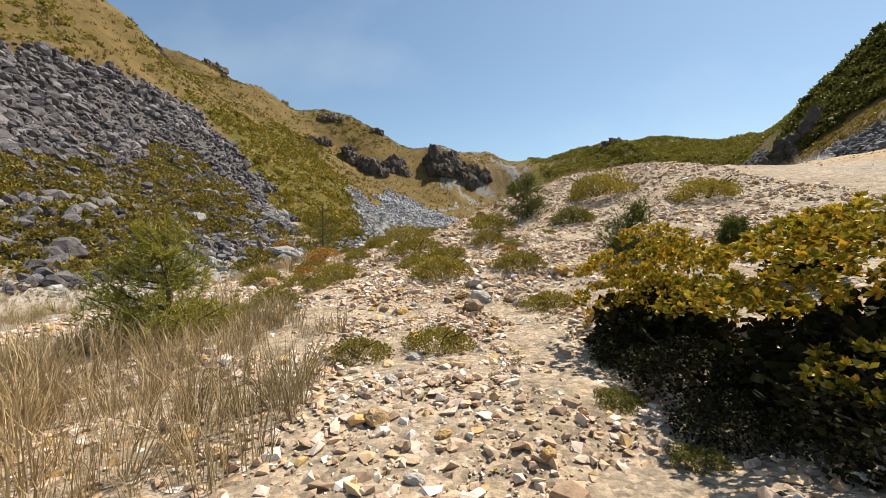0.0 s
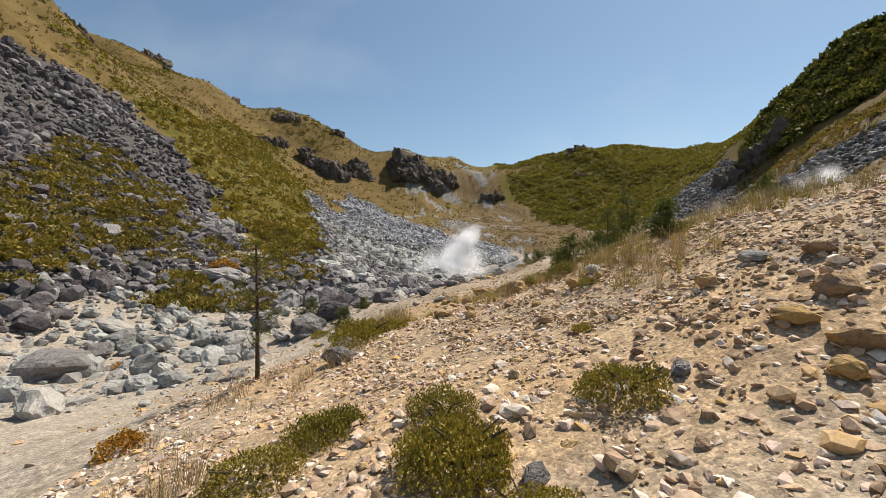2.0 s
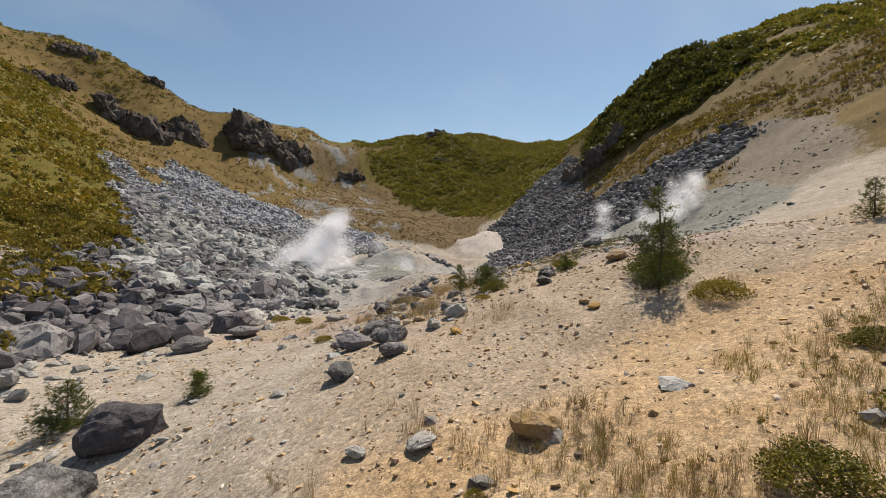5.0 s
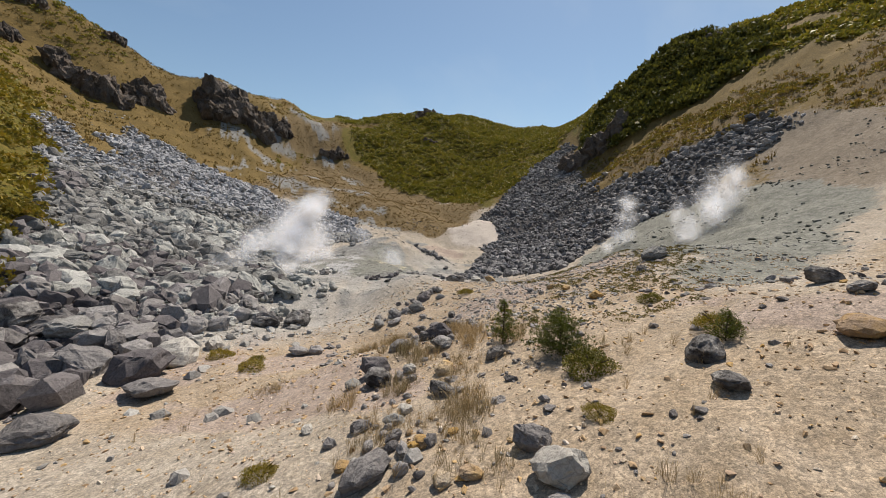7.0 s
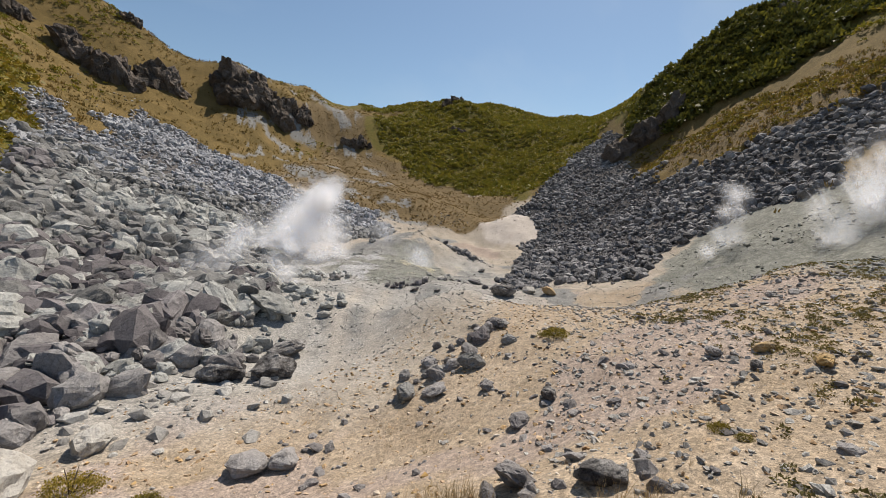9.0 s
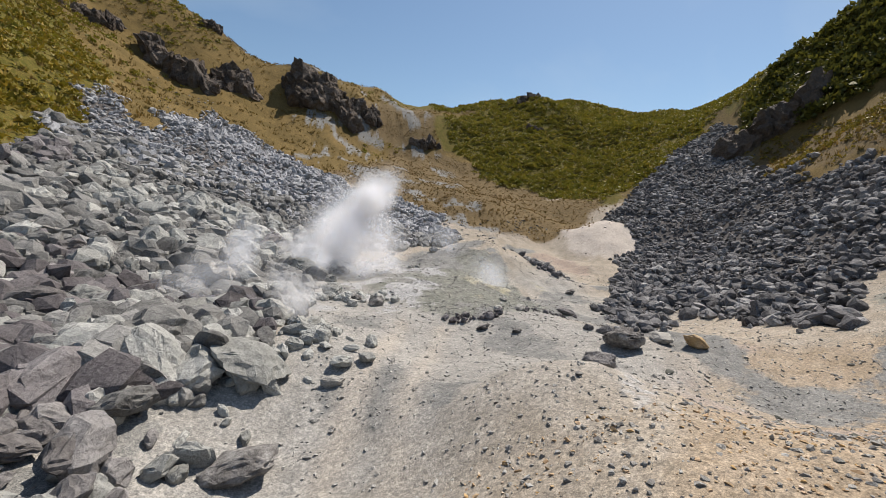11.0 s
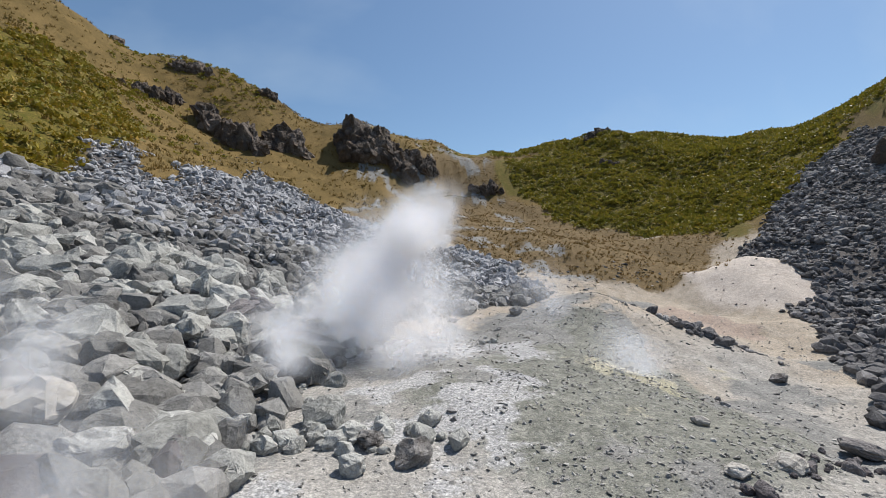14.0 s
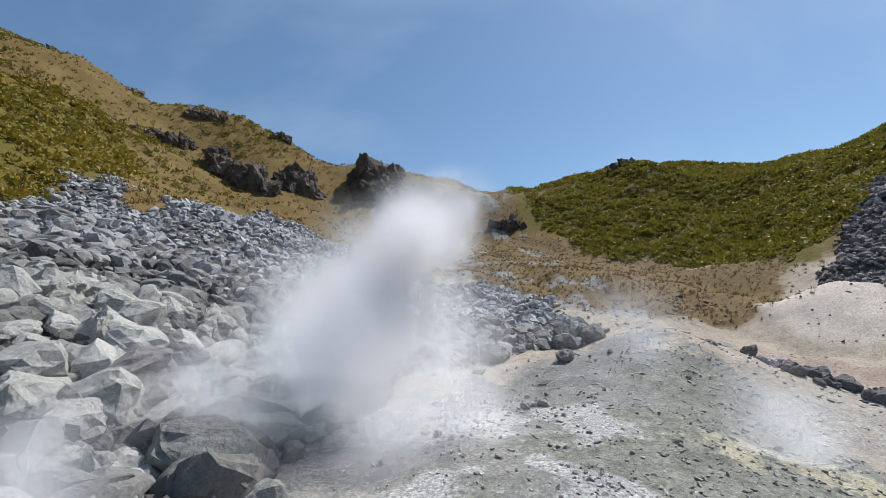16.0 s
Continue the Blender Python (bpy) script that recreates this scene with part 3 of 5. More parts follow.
# ---- mesh helpers ----
def raw_mesh(name, verts, faces, mat, smooth_shade=False, uv=None):
    """A mesh from arrays; faces all have the same number of corners."""
    me = bpy.data.meshes.new(name)
    verts, faces = np.asarray(verts, np.float32), np.asarray(faces, np.int32)
    k = faces.shape[1]
    me.vertices.add(len(verts))
    me.vertices.foreach_set("co", verts.ravel())
    me.loops.add(faces.size)
    me.loops.foreach_set("vertex_index", faces.ravel())
    me.polygons.add(len(faces))
    me.polygons.foreach_set("loop_start", np.arange(0, faces.size, k, dtype=np.int32))
    me.polygons.foreach_set("loop_total", np.full(len(faces), k, np.int32))
    me.polygons.foreach_set("use_smooth", np.full(len(faces), smooth_shade))
    if uv is not None:
        layer = me.uv_layers.new(name="uv")
        layer.data.foreach_set("uv", np.asarray(uv, np.float32)[faces.ravel()].ravel())
    me.update(calc_edges=True)
    me.materials.append(mat)
    return me


def block_shape(seed, n, flat=0.7):
    """A small angular block: the hull of a few points."""
    r = np.random.default_rng(seed)
    k = np.arange(n) + 0.5
    a, h = 2.39996 * k + r.uniform(0, 6.28), 1 - 2 * k / n
    w = np.sqrt(1 - h * h)
    p = np.stack([w * np.cos(a), w * np.sin(a), h], 1) + r.normal(0, 0.9 / math.sqrt(n), (n, 3))
    p /= np.linalg.norm(p, axis=1)[:, None]
    p *= np.array([1.0, r.uniform(0.6, 0.95), r.uniform(0.6, 1.0) * flat]) * r.uniform(0.8, 1.05, (n, 1))
    bm = bmesh.new()
    for q in p:
        bm.verts.new(q)
    bmesh.ops.convex_hull(bm, input=bm.verts)
    bmesh.ops.delete(bm, geom=[q for q in bm.verts if not q.link_faces], context="VERTS")
    bmesh.ops.triangulate(bm, faces=bm.faces)
    bm.verts.index_update()
    v, f = np.array([q.co[:] for q in bm.verts]), np.array([[q.index for q in t.verts] for t in bm.faces])
    bm.free()
    return v, f


def turns(n, r, tilt=0.35):
    """n random turns: about z, then a tilt."""
    a, t, u = r.uniform(0, 2 * np.pi, n), r.normal(0, tilt, n), r.normal(0, tilt, n)
    ca, sa, ct, st, cu, su = np.cos(a), np.sin(a), np.cos(t), np.sin(t), np.cos(u), np.sin(u)
    o, i = np.zeros(n), np.ones(n)
    rz = np.array([[ca, -sa, o], [sa, ca, o], [o, o, i]]).transpose(2, 0, 1)
    rx = np.array([[i, o, o], [o, ct, -st], [o, st, ct]]).transpose(2, 0, 1)
    ry = np.array([[cu, o, su], [o, i, o], [-su, o, cu]]).transpose(2, 0, 1)
    return rx @ ry @ rz


def scattered(name, shapes, places, sizes, mat, r, tilt=0.35, sink=0.25, stretch=0.0):
    """One mesh of many copies of the shapes at the places."""
    pick = r.integers(0, len(shapes), len(places))
    rot = turns(len(places), r, tilt)
    vs, fs, base = [], [], 0
    for k, (v, f) in enumerate(shapes):
        idx = np.nonzero(pick == k)[0]
        if not len(idx):
            continue
        s = sizes[idx][:, None, None] * (1 + stretch * r.uniform(-1, 1, (len(idx), 1, 3)))
        w = np.einsum("nij,nvj->nvi", rot[idx], v[None] * s) + places[idx][:, None, :]
        w[:, :, 2] += (0.5 - sink) * sizes[idx][:, None]
        vs.append(w.reshape(-1, 3))
        fs.append((f[None] + (np.arange(len(idx)) * len(v))[:, None, None] + base).reshape(-1, f.shape[1]))
        base += len(idx) * len(v)
    return raw_mesh(name, np.concatenate(vs), np.concatenate(fs), mat)


def sow(r, n, box, weight):
    """n tries in the box (x0, x1, y0, y1), kept by weight(x, y, zones)."""
    x, y = r.uniform(box[0], box[1], n), r.uniform(box[2], box[3], n)
    keep = r.uniform(0, 1, n) < weight(x, y, zones(x, y))
    x, y = x[keep], y[keep]
    return np.stack([x, y, land(x, y)], 1)


# ---- the ground ----
def spread(a, b, step, far, growth):
    inner = np.arange(a, b + step, step)
    out, g, p = [], step, 0
    while p < far:
        g *= growth
        p += g
        out.append(p)
    out = np.array(out)
    return np.concatenate([(a - out)[::-1], inner, inner[-1] + out])


gx, gy = spread(-20, 40, 0.5, 2600, 1.045), spread(-4, 94, 0.5, 2600, 1.045)
mx, my = np.meshgrid(gx, gy)
mz = land(mx, my)
nx_, ny_ = len(gx), len(gy)
ii = (np.arange(ny_ - 1)[:, None] * nx_ + np.arange(nx_ - 1)[None]).ravel()
ground_mesh = raw_mesh("ground", np.stack([mx.ravel(), my.ravel(), mz.ravel()], 1), np.stack([ii, ii + 1, ii + nx_ + 1, ii + nx_], 1), SOIL, True)
zx, zy = mx.ravel(), my.ravel()
zz = zones(zx, zy)
high = smooth(6, 14, mz.ravel() + 3 * fbm(zx, zy, 12, 3, 50) - 6 * smooth(60, 20, zy) * (zx > 0))
grassy = np.clip(high, 0, 1)
spur = np.maximum(strips(zx, zy, [(0, -10, 2, 12, 9, 8), (2, 12, 6, 32, 6, 8), (30, -10, 26, 26, 22, 12)], 2.5, 2.0, 61), patch(zx, zy, SPUR, 0.8, 1.0, 61, 5.0))
ochre_patch = np.clip(0.5 + 0.5 * smooth(-0.2, 0.6, fbm(zx, zy, 5, 3, 60)), 0, 1) * spur * smooth(9, 14, zy) * (0.12 + 0.88 * smooth(32, 24, zy))
pink_patch = smooth(0.1, 0.6, fbm(zx, zy, 7, 3, 62)) * np.maximum(spur * smooth(24, 30, zy), smooth(62, 70, zy) * smooth(30, 38, zx) * smooth(120, 110, zy))
track = np.maximum(strips(zx, zy, [(7.4, 56, 9.8, 66, 0.5, 0.5), (9.8, 66, 14, 76, 0.5, 0.4)], 0.5, 0.25, 63, 2.0), strips(zx, zy, [(5.8, 57, 8.0, 67, 0.5, 0.5), (8.0, 67, 11.6, 77, 0.5, 0.4)], 0.5, 0.25, 64, 2.0))
vent = strips(zx, zy, [(6, 88, 14, 95, 4, 5), (11, 83, 15, 95, 2.5, 4), (0, 77, 5, 82, 1.5, 2)], 2.5, 2.0, 65)
crust = np.maximum(0.9 * vent * smooth(-0.3, 0.6, fbm(zx, zy, 2.2, 4, 66)), strips(zx, zy, [(19, 66, 15, 60, 0.3, 0.4), (15, 60, 17, 54, 0.3, 0.2)], 0.4, 0.5, 69, 3.0) * 0.45)
sulphur = strips(zx, zy, [(17, 84, 26, 95, 2, 3)], 2.5, 2.5, 67) * smooth(0.0, 0.6, fbm(zx, zy, 3, 3, 67)) * 0.7
dark_ash = np.maximum(strips(zx, zy, [(11, 92, 20, 96, 1.5, 2.5), (16, 98, 26, 104, 2, 2.5)], 1.5, 2.0, 68), 0.8 * smooth(0.15, 0.6, fbm(zx, zy, 4.5, 4, 75)) * smooth(56, 64, zy) * smooth(-14, 0, zx) * smooth(50, 40, zx))
for name, cols in (("soil_a", (zz["talus"], zz["dry"], np.maximum.reduce([zz["shrub"], zz["tongue"], zz["forest"]]))), ("soil_b", (zz["fume"], zz["pale"], zz["sand"])), ("soil_c", (zz["mound"], ochre_patch, grassy)), ("soil_d", (spur, pink_patch, track)), ("soil_e", (crust, sulphur, dark_ash))):
    at = ground_mesh.attributes.new(name, "FLOAT_COLOR", "POINT")
    at.data.foreach_set("color", np.stack([*cols, np.ones(len(zx))], 1).astype(np.float32).ravel())
ground = tagged(new("ground", ground_mesh), "tan and grey volcanic valley floor between steep grassy slopes", "ground", kind="structure")

# ---- talus ----
def boulder_shape(seed, points, cuts, flat):
    """An angular boulder: the hull of some points, its edges worn and its faces pitted and split."""
    v, f = block_shape(seed, points, flat)
    bm = bmesh.new()
    vs = [bm.verts.new(q) for q in v]
    for t in f:
        bm.faces.new([vs[q] for q in t])
    if cuts:
        bmesh.ops.subdivide_edges(bm, edges=bm.edges[:], cuts=cuts, use_grid_fill=True)
        bmesh.ops.triangulate(bm, faces=bm.faces[:])
        for _ in range(1):
            bmesh.ops.smooth_vert(bm, verts=bm.verts[:], factor=0.2, use_axis_x=True, use_axis_y=True, use_axis_z=True)
        for q in bm.verts:
            p = q.co + Vector((seed, 0, 0))
            rift = abs(noise.noise(Vector((p.x * 1.6, p.y * 1.6, p.z * 4.0))))
            q.co *= 1 + 0.15 * noise.noise(p * 1.5) + 0.11 * noise.noise(p * 3.6) - 0.12 * max(0.0, 0.12 - rift) / 0.12
    bm.verts.index_update()
    out = np.array([q.co[:] for q in bm.verts]), np.array([[q.index for q in t.verts] for t in bm.faces])
    bm.free()
    return out[0] / np.abs(out[0]).max(), out[1]


MID_SHAPES = [block_shape(150 + k, 13) for k in range(14)]
TALUS_SHAPES = [block_shape(170 + k, 16, 0.85) for k in range(16)]
FOOT_SHAPES = [boulder_shape(190 + k, 17, 1, 0.85) for k in range(14)]
SMALL_SHAPES = [block_shape(200 + k, 8, 0.6) for k in range(16)]


def talus(name, box, key, n, low, high_, power, mat, label, seed, shapes, keep=lambda x, y: 1.0):
    r = np.random.default_rng(seed)
    p = sow(r, n, box, lambda x, y, z: z[key] ** 0.7 * (1 - z["mound"]) * (1 - 0.7 * z["bushes"]) * keep(x, y))
    s = low * (high_ / low) ** (r.uniform(0, 1, len(p)) ** power)
    s = s * (1 + 0.35 * fbm(p[:, 0], p[:, 1], 7, 2, seed))
    tagged(new(name, scattered(name, shapes, p, s, mat, r, 0.5, 0.2, 0.25)), label, "rocks", kind="stuff")


LEFT_LABEL = "slope of broken grey volcanic blocks lying on one another"
talus("talus", (-78, 30, 20, 100), "left_talus", 27000, 0.28, 1.15, 1.6, TALUS_ROCK, LEFT_LABEL, 11, TALUS_SHAPES, lambda x, y: np.where(x < -16, 1.0, smooth(82, 74, y)))
talus("talus", (-30, 30, 66, 112), "left_talus", 11000, 0.28, 1.0, 1.6, MID_ROCK, "slope of broken mid-grey volcanic blocks", 14, FOOT_SHAPES)
talus("talus", (-30, 30, 64, 112), "left_talus", 22000, 0.10, 0.34, 1.4, MID_ROCK, "small broken grey stones between talus blocks", 15, SMALL_SHAPES)
talus("talus", (-66, 10, 20, 66), "left_talus", 22000, 0.10, 0.34, 1.4, TALUS_ROCK, "small broken dark stones between talus blocks", 16, SMALL_SHAPES)
talus("talus", (-40, 30, 104, 176), "left_talus", 21000, 0.24, 0.9, 1.8, HAZED_ROCK, "upper slope of ash-dusted stones with steam haze in their colour", 13, MID_SHAPES)
talus("talus", (30, 125, 60, 170), "right_talus", 52000, 0.22, 0.85, 1.7, DARK_ROCK, "dark grey scree slope of broken andesite blocks", 12, TALUS_SHAPES)


# ---- outcrops ----
def crag(x, y, size, count, ax, ay, seed, words):
    """A jagged outcrop of split, furrowed blocks grown together."""
    r = np.random.default_rng(seed)
    root = tagged(new("rock_outcrop"), words, "outcrop", "outcrops on the crater wall")
    root.location = (x, y, float(land(np.array([x]), np.array([y]))[0]))
    for k in range(3 * count):
        v, f = block_shape(seed * 31 + k, 18, 1.0)
        bm = bmesh.new()
        vs = [bm.verts.new(q) for q in v]
        for t in f:
            bm.faces.new([vs[q] for q in t])
        bmesh.ops.subdivide_edges(bm, edges=bm.edges[:], cuts=3, use_grid_fill=True)
        bmesh.ops.triangulate(bm, faces=bm.faces[:])
        for q in bm.verts:
            a, b, c = q.co
            q.co *= 1 + 0.42 * noise.noise(Vector((a * 2.6 + k, b * 2.6, c * 1.6))) + 0.26 * noise.noise(Vector((a * 6, b * 6 + k, c * 4)))
        me = bpy.data.meshes.new("block")
        bm.to_mesh(me)
        bm.free()
        me.materials.append(CLIFF_ROCK)
        s = k / (3 * count - 1) - 0.5
        px, py = x + ax * s + r.normal(0, 0.24) * size, y + ay * s + r.normal(0, 0.24) * size
        up = float(land(np.array([px]), np.array([py]))[0]) - root.location.z
        w = size * r.uniform(0.4, 0.95)
        ob = part("block", me, root)
        ob.matrix_basis = pose(px - x, py - y, up + r.uniform(-0.05, 0.22) * size, r.normal(0, 9), r.normal(0, 9), r.uniform(0, 360)) @ Matrix.Diagonal((w * 0.85, w * 0.85, w * 1.05, 1))


# ---- plants as shapes ----
def leaf_ball(seed, n, leaf, flat=0.75, inner=0.55, slim=0.45, simple=False):
    """A rounded crown of n single leaves, radius 1."""
    r = np.random.default_rng(seed)
    d = r.normal(size=(n, 3))
    d /= np.linalg.norm(d, axis=1)[:, None]
    d[:, 2] = np.abs(d[:, 2]) * 1.05 - 0.12
    lump = 0.8 + 0.28 * np.array([noise.noise(Vector(q) * 1.9 + Vector((seed, 0, 0))) for q in d])
    c = d * (lump * r.uniform(inner, 1.0, n) ** 0.5)[:, None] * np.array([1, 1, flat])
    t = d + 0.9 * r.normal(size=(n, 3))
    t /= np.linalg.norm(t, axis=1)[:, None]
    u = np.cross(t, r.normal(size=(n, 3)))
    u /= np.linalg.norm(u, axis=1)[:, None]
    size = leaf * r.uniform(0.6, 1.3, n)[:, None]
    tip, side = t * size, u * size * slim
    if simple:
        v = np.stack([c - side, c + side, c + tip], 1).reshape(-1, 3)
        return v, np.arange(3 * n).reshape(n, 3)
    v = np.stack([c, c + 0.5 * tip + side, c + tip, c + 0.5 * tip - side], 1).reshape(-1, 3)
    return v, np.arange(4 * n).reshape(n, 4)


def grass_tuft(seed, n, height, width=0.008, spread=0.35):
    """A tuft of n bent blades."""
    r = np.random.default_rng(seed)
    a = r.uniform(0, 2 * np.pi, n)
    root = np.stack([np.cos(a), np.sin(a), 0 * a], 1) * (r.uniform(0, 0.22, n) * height)[:, None]
    h = height * r.uniform(0.45, 1.0, n)
    b = a + r.normal(0, 0.8, n)
    lean = spread * r.uniform(0.1, 1.0, n)
    out = np.stack([np.cos(b), np.sin(b), 0 * b], 1)
    side = np.stack([-np.sin(b), np.cos(b), 0 * b], 1) * width
    up = np.array([0, 0, 1.0])
    mid = root + out * (h * lean * 0.35)[:, None] + up * (h * 0.55)[:, None]
    tip = root + out * (h * lean)[:, None] + up * (h * (1 - 0.25 * lean))[:, None]
    v = np.stack([root - side, root + side, mid + side * 0.8, mid - side * 0.8, tip + side * 0.2, tip - side * 0.2], 1).reshape(-1, 3)
    k = np.arange(n)[:, None] * 6
    return v, np.concatenate([k + [0, 1, 2, 3], k + [3, 2, 4, 5]])


def part(name, me, parent, label=""):
    ob = new(name, me)
    ob.parent = parent
    return tagged(ob, label) if label else ob


def tube(points, radii, sides=7):
    """Vertices and faces of a tapered round stem."""
    pts = np.asarray(points, float)
    v, f = [], []
    for i, (p, rad) in enumerate(zip(pts, radii)):
        t = pts[min(i + 1, len(pts) - 1)] - pts[max(i - 1, 0)]
        t = t / (np.linalg.norm(t) + 1e-9)
        a = np.cross(t, [0.3, 0.9, 0.2])
        a /= np.linalg.norm(a)
        b = np.cross(t, a)
        for k in range(sides):
            g = 2 * np.pi * k / sides
            v.append(p + rad * (a * np.cos(g) + b * np.sin(g)))
    for i in range(len(pts) - 1):
        for k in range(sides):
            f.append((i * sides + k, i * sides + (k + 1) % sides, (i + 1) * sides + (k + 1) % sides, (i + 1) * sides + k))
    return np.array(v), np.array(f)


def merged(pieces):
    vs, fs, base = [], [], 0
    for v, f in pieces:
        vs.append(v)
        fs.append(np.asarray(f) + base)
        base += len(v)
    return np.concatenate(vs), np.concatenate(fs)


DARK_CRAG, RUST_CRAG, SKY_CRAG, LOW_CRAG = "jagged dark rock outcrop in a dry grass slope", "jagged dark outcrop with rust stains below the rim", "dark rock standing on the skyline ridge", "low dark rock band in a dry grass slope"
for seed, x, y, size, count, ax, ay, words in (
        (1, -37, 189, 7.0, 8, 15, -7, DARK_CRAG), (2, -22.5, 195, 6.8, 4, 4, -3, DARK_CRAG), (3, 0, 205, 8.4, 9, 11, -3, RUST_CRAG), (4, 10, 205, 6.2, 5, 8, -3, RUST_CRAG), (16, 19, 211, 4.2, 4, 9, 2, RUST_CRAG),
        (5, -87, 213, 5.2, 3, 7, 0, SKY_CRAG), (6, -138, 250, 6.0, 4, 12, 3, SKY_CRAG), (7, -56, 211, 3.2, 5, 9, 4, SKY_CRAG), (8, -56, 191, 3.6, 5, 5, 14, LOW_CRAG),
        (9, 40, 203, 4.0, 3, 7, 0, "small dark rock in a green shrub slope"), (10, 92, 232, 3.4, 3, 7, 0, "small dark rock in a green shrub slope"), (11, 84, 205, 3.0, 2, 5, 0, "small dark rock in a green shrub slope"),
        (12, 103, 127, 6.0, 5, 6, -12, "dark rock wall below trees on the hillside"), (13, 133, 112, 3.0, 2, 3, 2, SKY_CRAG), (14, -34, 215, 2.6, 3, 4, 2, LOW_CRAG),
        (15, -84, 118, 4.0, 4, 4, 12, SKY_CRAG), (17, -110, 228, 3.5, 4, 16, 8, SKY_CRAG)):
    crag(x, y, size, count, ax, ay, seed, words)

# ---- hillside plants ----
FAR_CLUMPS = [leaf_ball(300 + k, 24, 0.50, 0.6, simple=True) for k in range(5)]
TREE_CLUMPS = [leaf_ball(320 + k, 76, 0.38, 0.95, simple=True) for k in range(5)]
def blades(seed, n, width, lean):
    """A far tuft: single straight blades."""
    r = np.random.default_rng(seed)
    a = r.uniform(0, 2 * np.pi, n)
    out = np.stack([np.cos(a), np.sin(a), 0 * a], 1)
    side = np.stack([-np.sin(a), np.cos(a), 0 * a], 1) * width
    root = out * r.uniform(0, 0.5, (n, 1))
    tip = root + out * (lean * r.uniform(0.2, 1, (n, 1))) + np.array([0, 0, 1]) * r.uniform(0.4, 1.0, (n, 1))
    return np.stack([root - side, root + side, tip], 1).reshape(-1, 3), np.arange(3 * n).reshape(n, 3)


HILL_TUFTS = [blades(340 + k, 11, 0.11, 0.6) for k in range(4)]


def plants(name, box, n, weight, low, high_, shapes, mat, label, category, seed, sink=0.45):
    r = np.random.default_rng(seed)
    p = sow(r, n, box, weight)
    s = r.uniform(low, high_, len(p))
    tagged(new(name, scattered(name, shapes, p, s, mat, r, 0.15, sink, 0.2)), label, category, kind="stuff")


def above(x, y, z0, z1):
    return smooth(z0, z1, land(x, y))


plants("hillside_shrubs", (50, 190, 140, 262), 15000, lambda x, y, z: z["shrub"] * (1 - z["talus"]), 0.6, 1.5, FAR_CLUMPS, FAR_SHRUB, "low olive green shrubs covering the far hillside", "shrubs", 21)
plants("hillside_shrubs", (-100, -10, 74, 210), 6500, lambda x, y, z: z["tongue"] * (1 - z["talus"]), 0.5, 1.3, FAR_CLUMPS, TONGUE_SHRUB, "yellow-green low shrubs in a strip between talus slopes", "shrubs", 22)
plants("hillside_shrubs", (100, 175, 20, 135), 4200, lambda x, y, z: z["shrub"] * (1 - z["forest"]), 0.9, 1.9, FAR_CLUMPS, FAR_SHRUB, "olive green shrubs on the steep hill", "shrubs", 23)
plants("hillside_trees", (98, 150, 70, 145), 3000, lambda x, y, z: z["forest"], 1.2, 2.6, TREE_CLUMPS, FOREST, "dark green low trees on the steep hill", "trees", 24)
BUSH_CLUMPS = [leaf_ball(370 + k, 130, 0.21, 0.8, simple=True) for k in range(4)]
plants("talus_bushes", (-60, -12, 24, 90), 3000, lambda x, y, z: z["bushes"], 0.6, 1.5, BUSH_CLUMPS, BUSH_LEAF, "rounded olive and brown bushes growing between talus blocks", "shrubs", 25)
plants("hill_grass", (-140, 70, 60, 262), 34000, lambda x, y, z: above(x, y, 5, 14) * (1 - z["talus"]) * (1 - z["shrub"]) * (1 - 0.6 * z["tongue"]) * (1 - z["dry"]) * (0.35 + 0.65 * smooth(-0.3, 0.4, fbm(x, y, 9, 3, 72))), 0.35, 0.9, HILL_TUFTS, HILL_GRASS, "olive brown grass on the crater slopes", "grass", 26, 0.6)
plants("dry_grass", (-20, 80, 118, 222), 16000, lambda x, y, z: z["dry"] * (1 - z["talus"]) * (1 - z["shrub"]), 0.22, 0.55, HILL_TUFTS, BROWN_GRASS, "dry orange-brown grass at the foot of the far slope", "grass", 30, 0.6)
plants("ridge_shrubs", (-150, -30, 60, 262), 6500, lambda x, y, z: above(x, y, 16, 34) * smooth(-0.35, 0.45, fbm(x, y, 14, 3, 70)) * (1 - z["talus"]) * smooth(-12, -50, x), 0.5, 1.3, FAR_CLUMPS, FAR_SHRUB, "scattered olive shrubs on the crater wall", "shrubs", 27)
plants("ridge_shrubs", (-40, 60, 190, 262), 900, lambda x, y, z: smooth(0.1, 0.5, fbm(x, y, 10, 3, 73)) * (1 - z["shrub"]), 0.4, 1.1, FAR_CLUMPS, FAR_SHRUB, "scattered olive shrubs on the crater rim", "shrubs", 31)
plants("hillside_shrubs", (62, 130, 15, 132), 9000, lambda x, y, z: z["dry"] * (1 - z["talus"]) * (0.25 + 0.75 * smooth(-0.2, 0.4, fbm(x, y, 9, 3, 85))), 0.3, 0.9, FAR_CLUMPS, BUSH_LEAF, "olive brown shrubs below the wooded hill", "shrubs", 32)
plants("dry_grass", (60, 130, 15, 130), 9000, lambda x, y, z: z["dry"] * (1 - z["talus"]), 0.35, 0.85, HILL_TUFTS, HILL_GRASS, "olive brown grass below the wooded hill", "grass", 28, 0.6)
plants("talus_grass", (-70, -12, 40, 90), 1500, lambda x, y, z: z["left_talus"] * smooth(0.2, 0.5, fbm(x, y, 8, 2, 71)), 0.3, 0.7, HILL_TUFTS, HILL_GRASS, "dry grass between grey talus blocks", "grass", 29, 0.5)

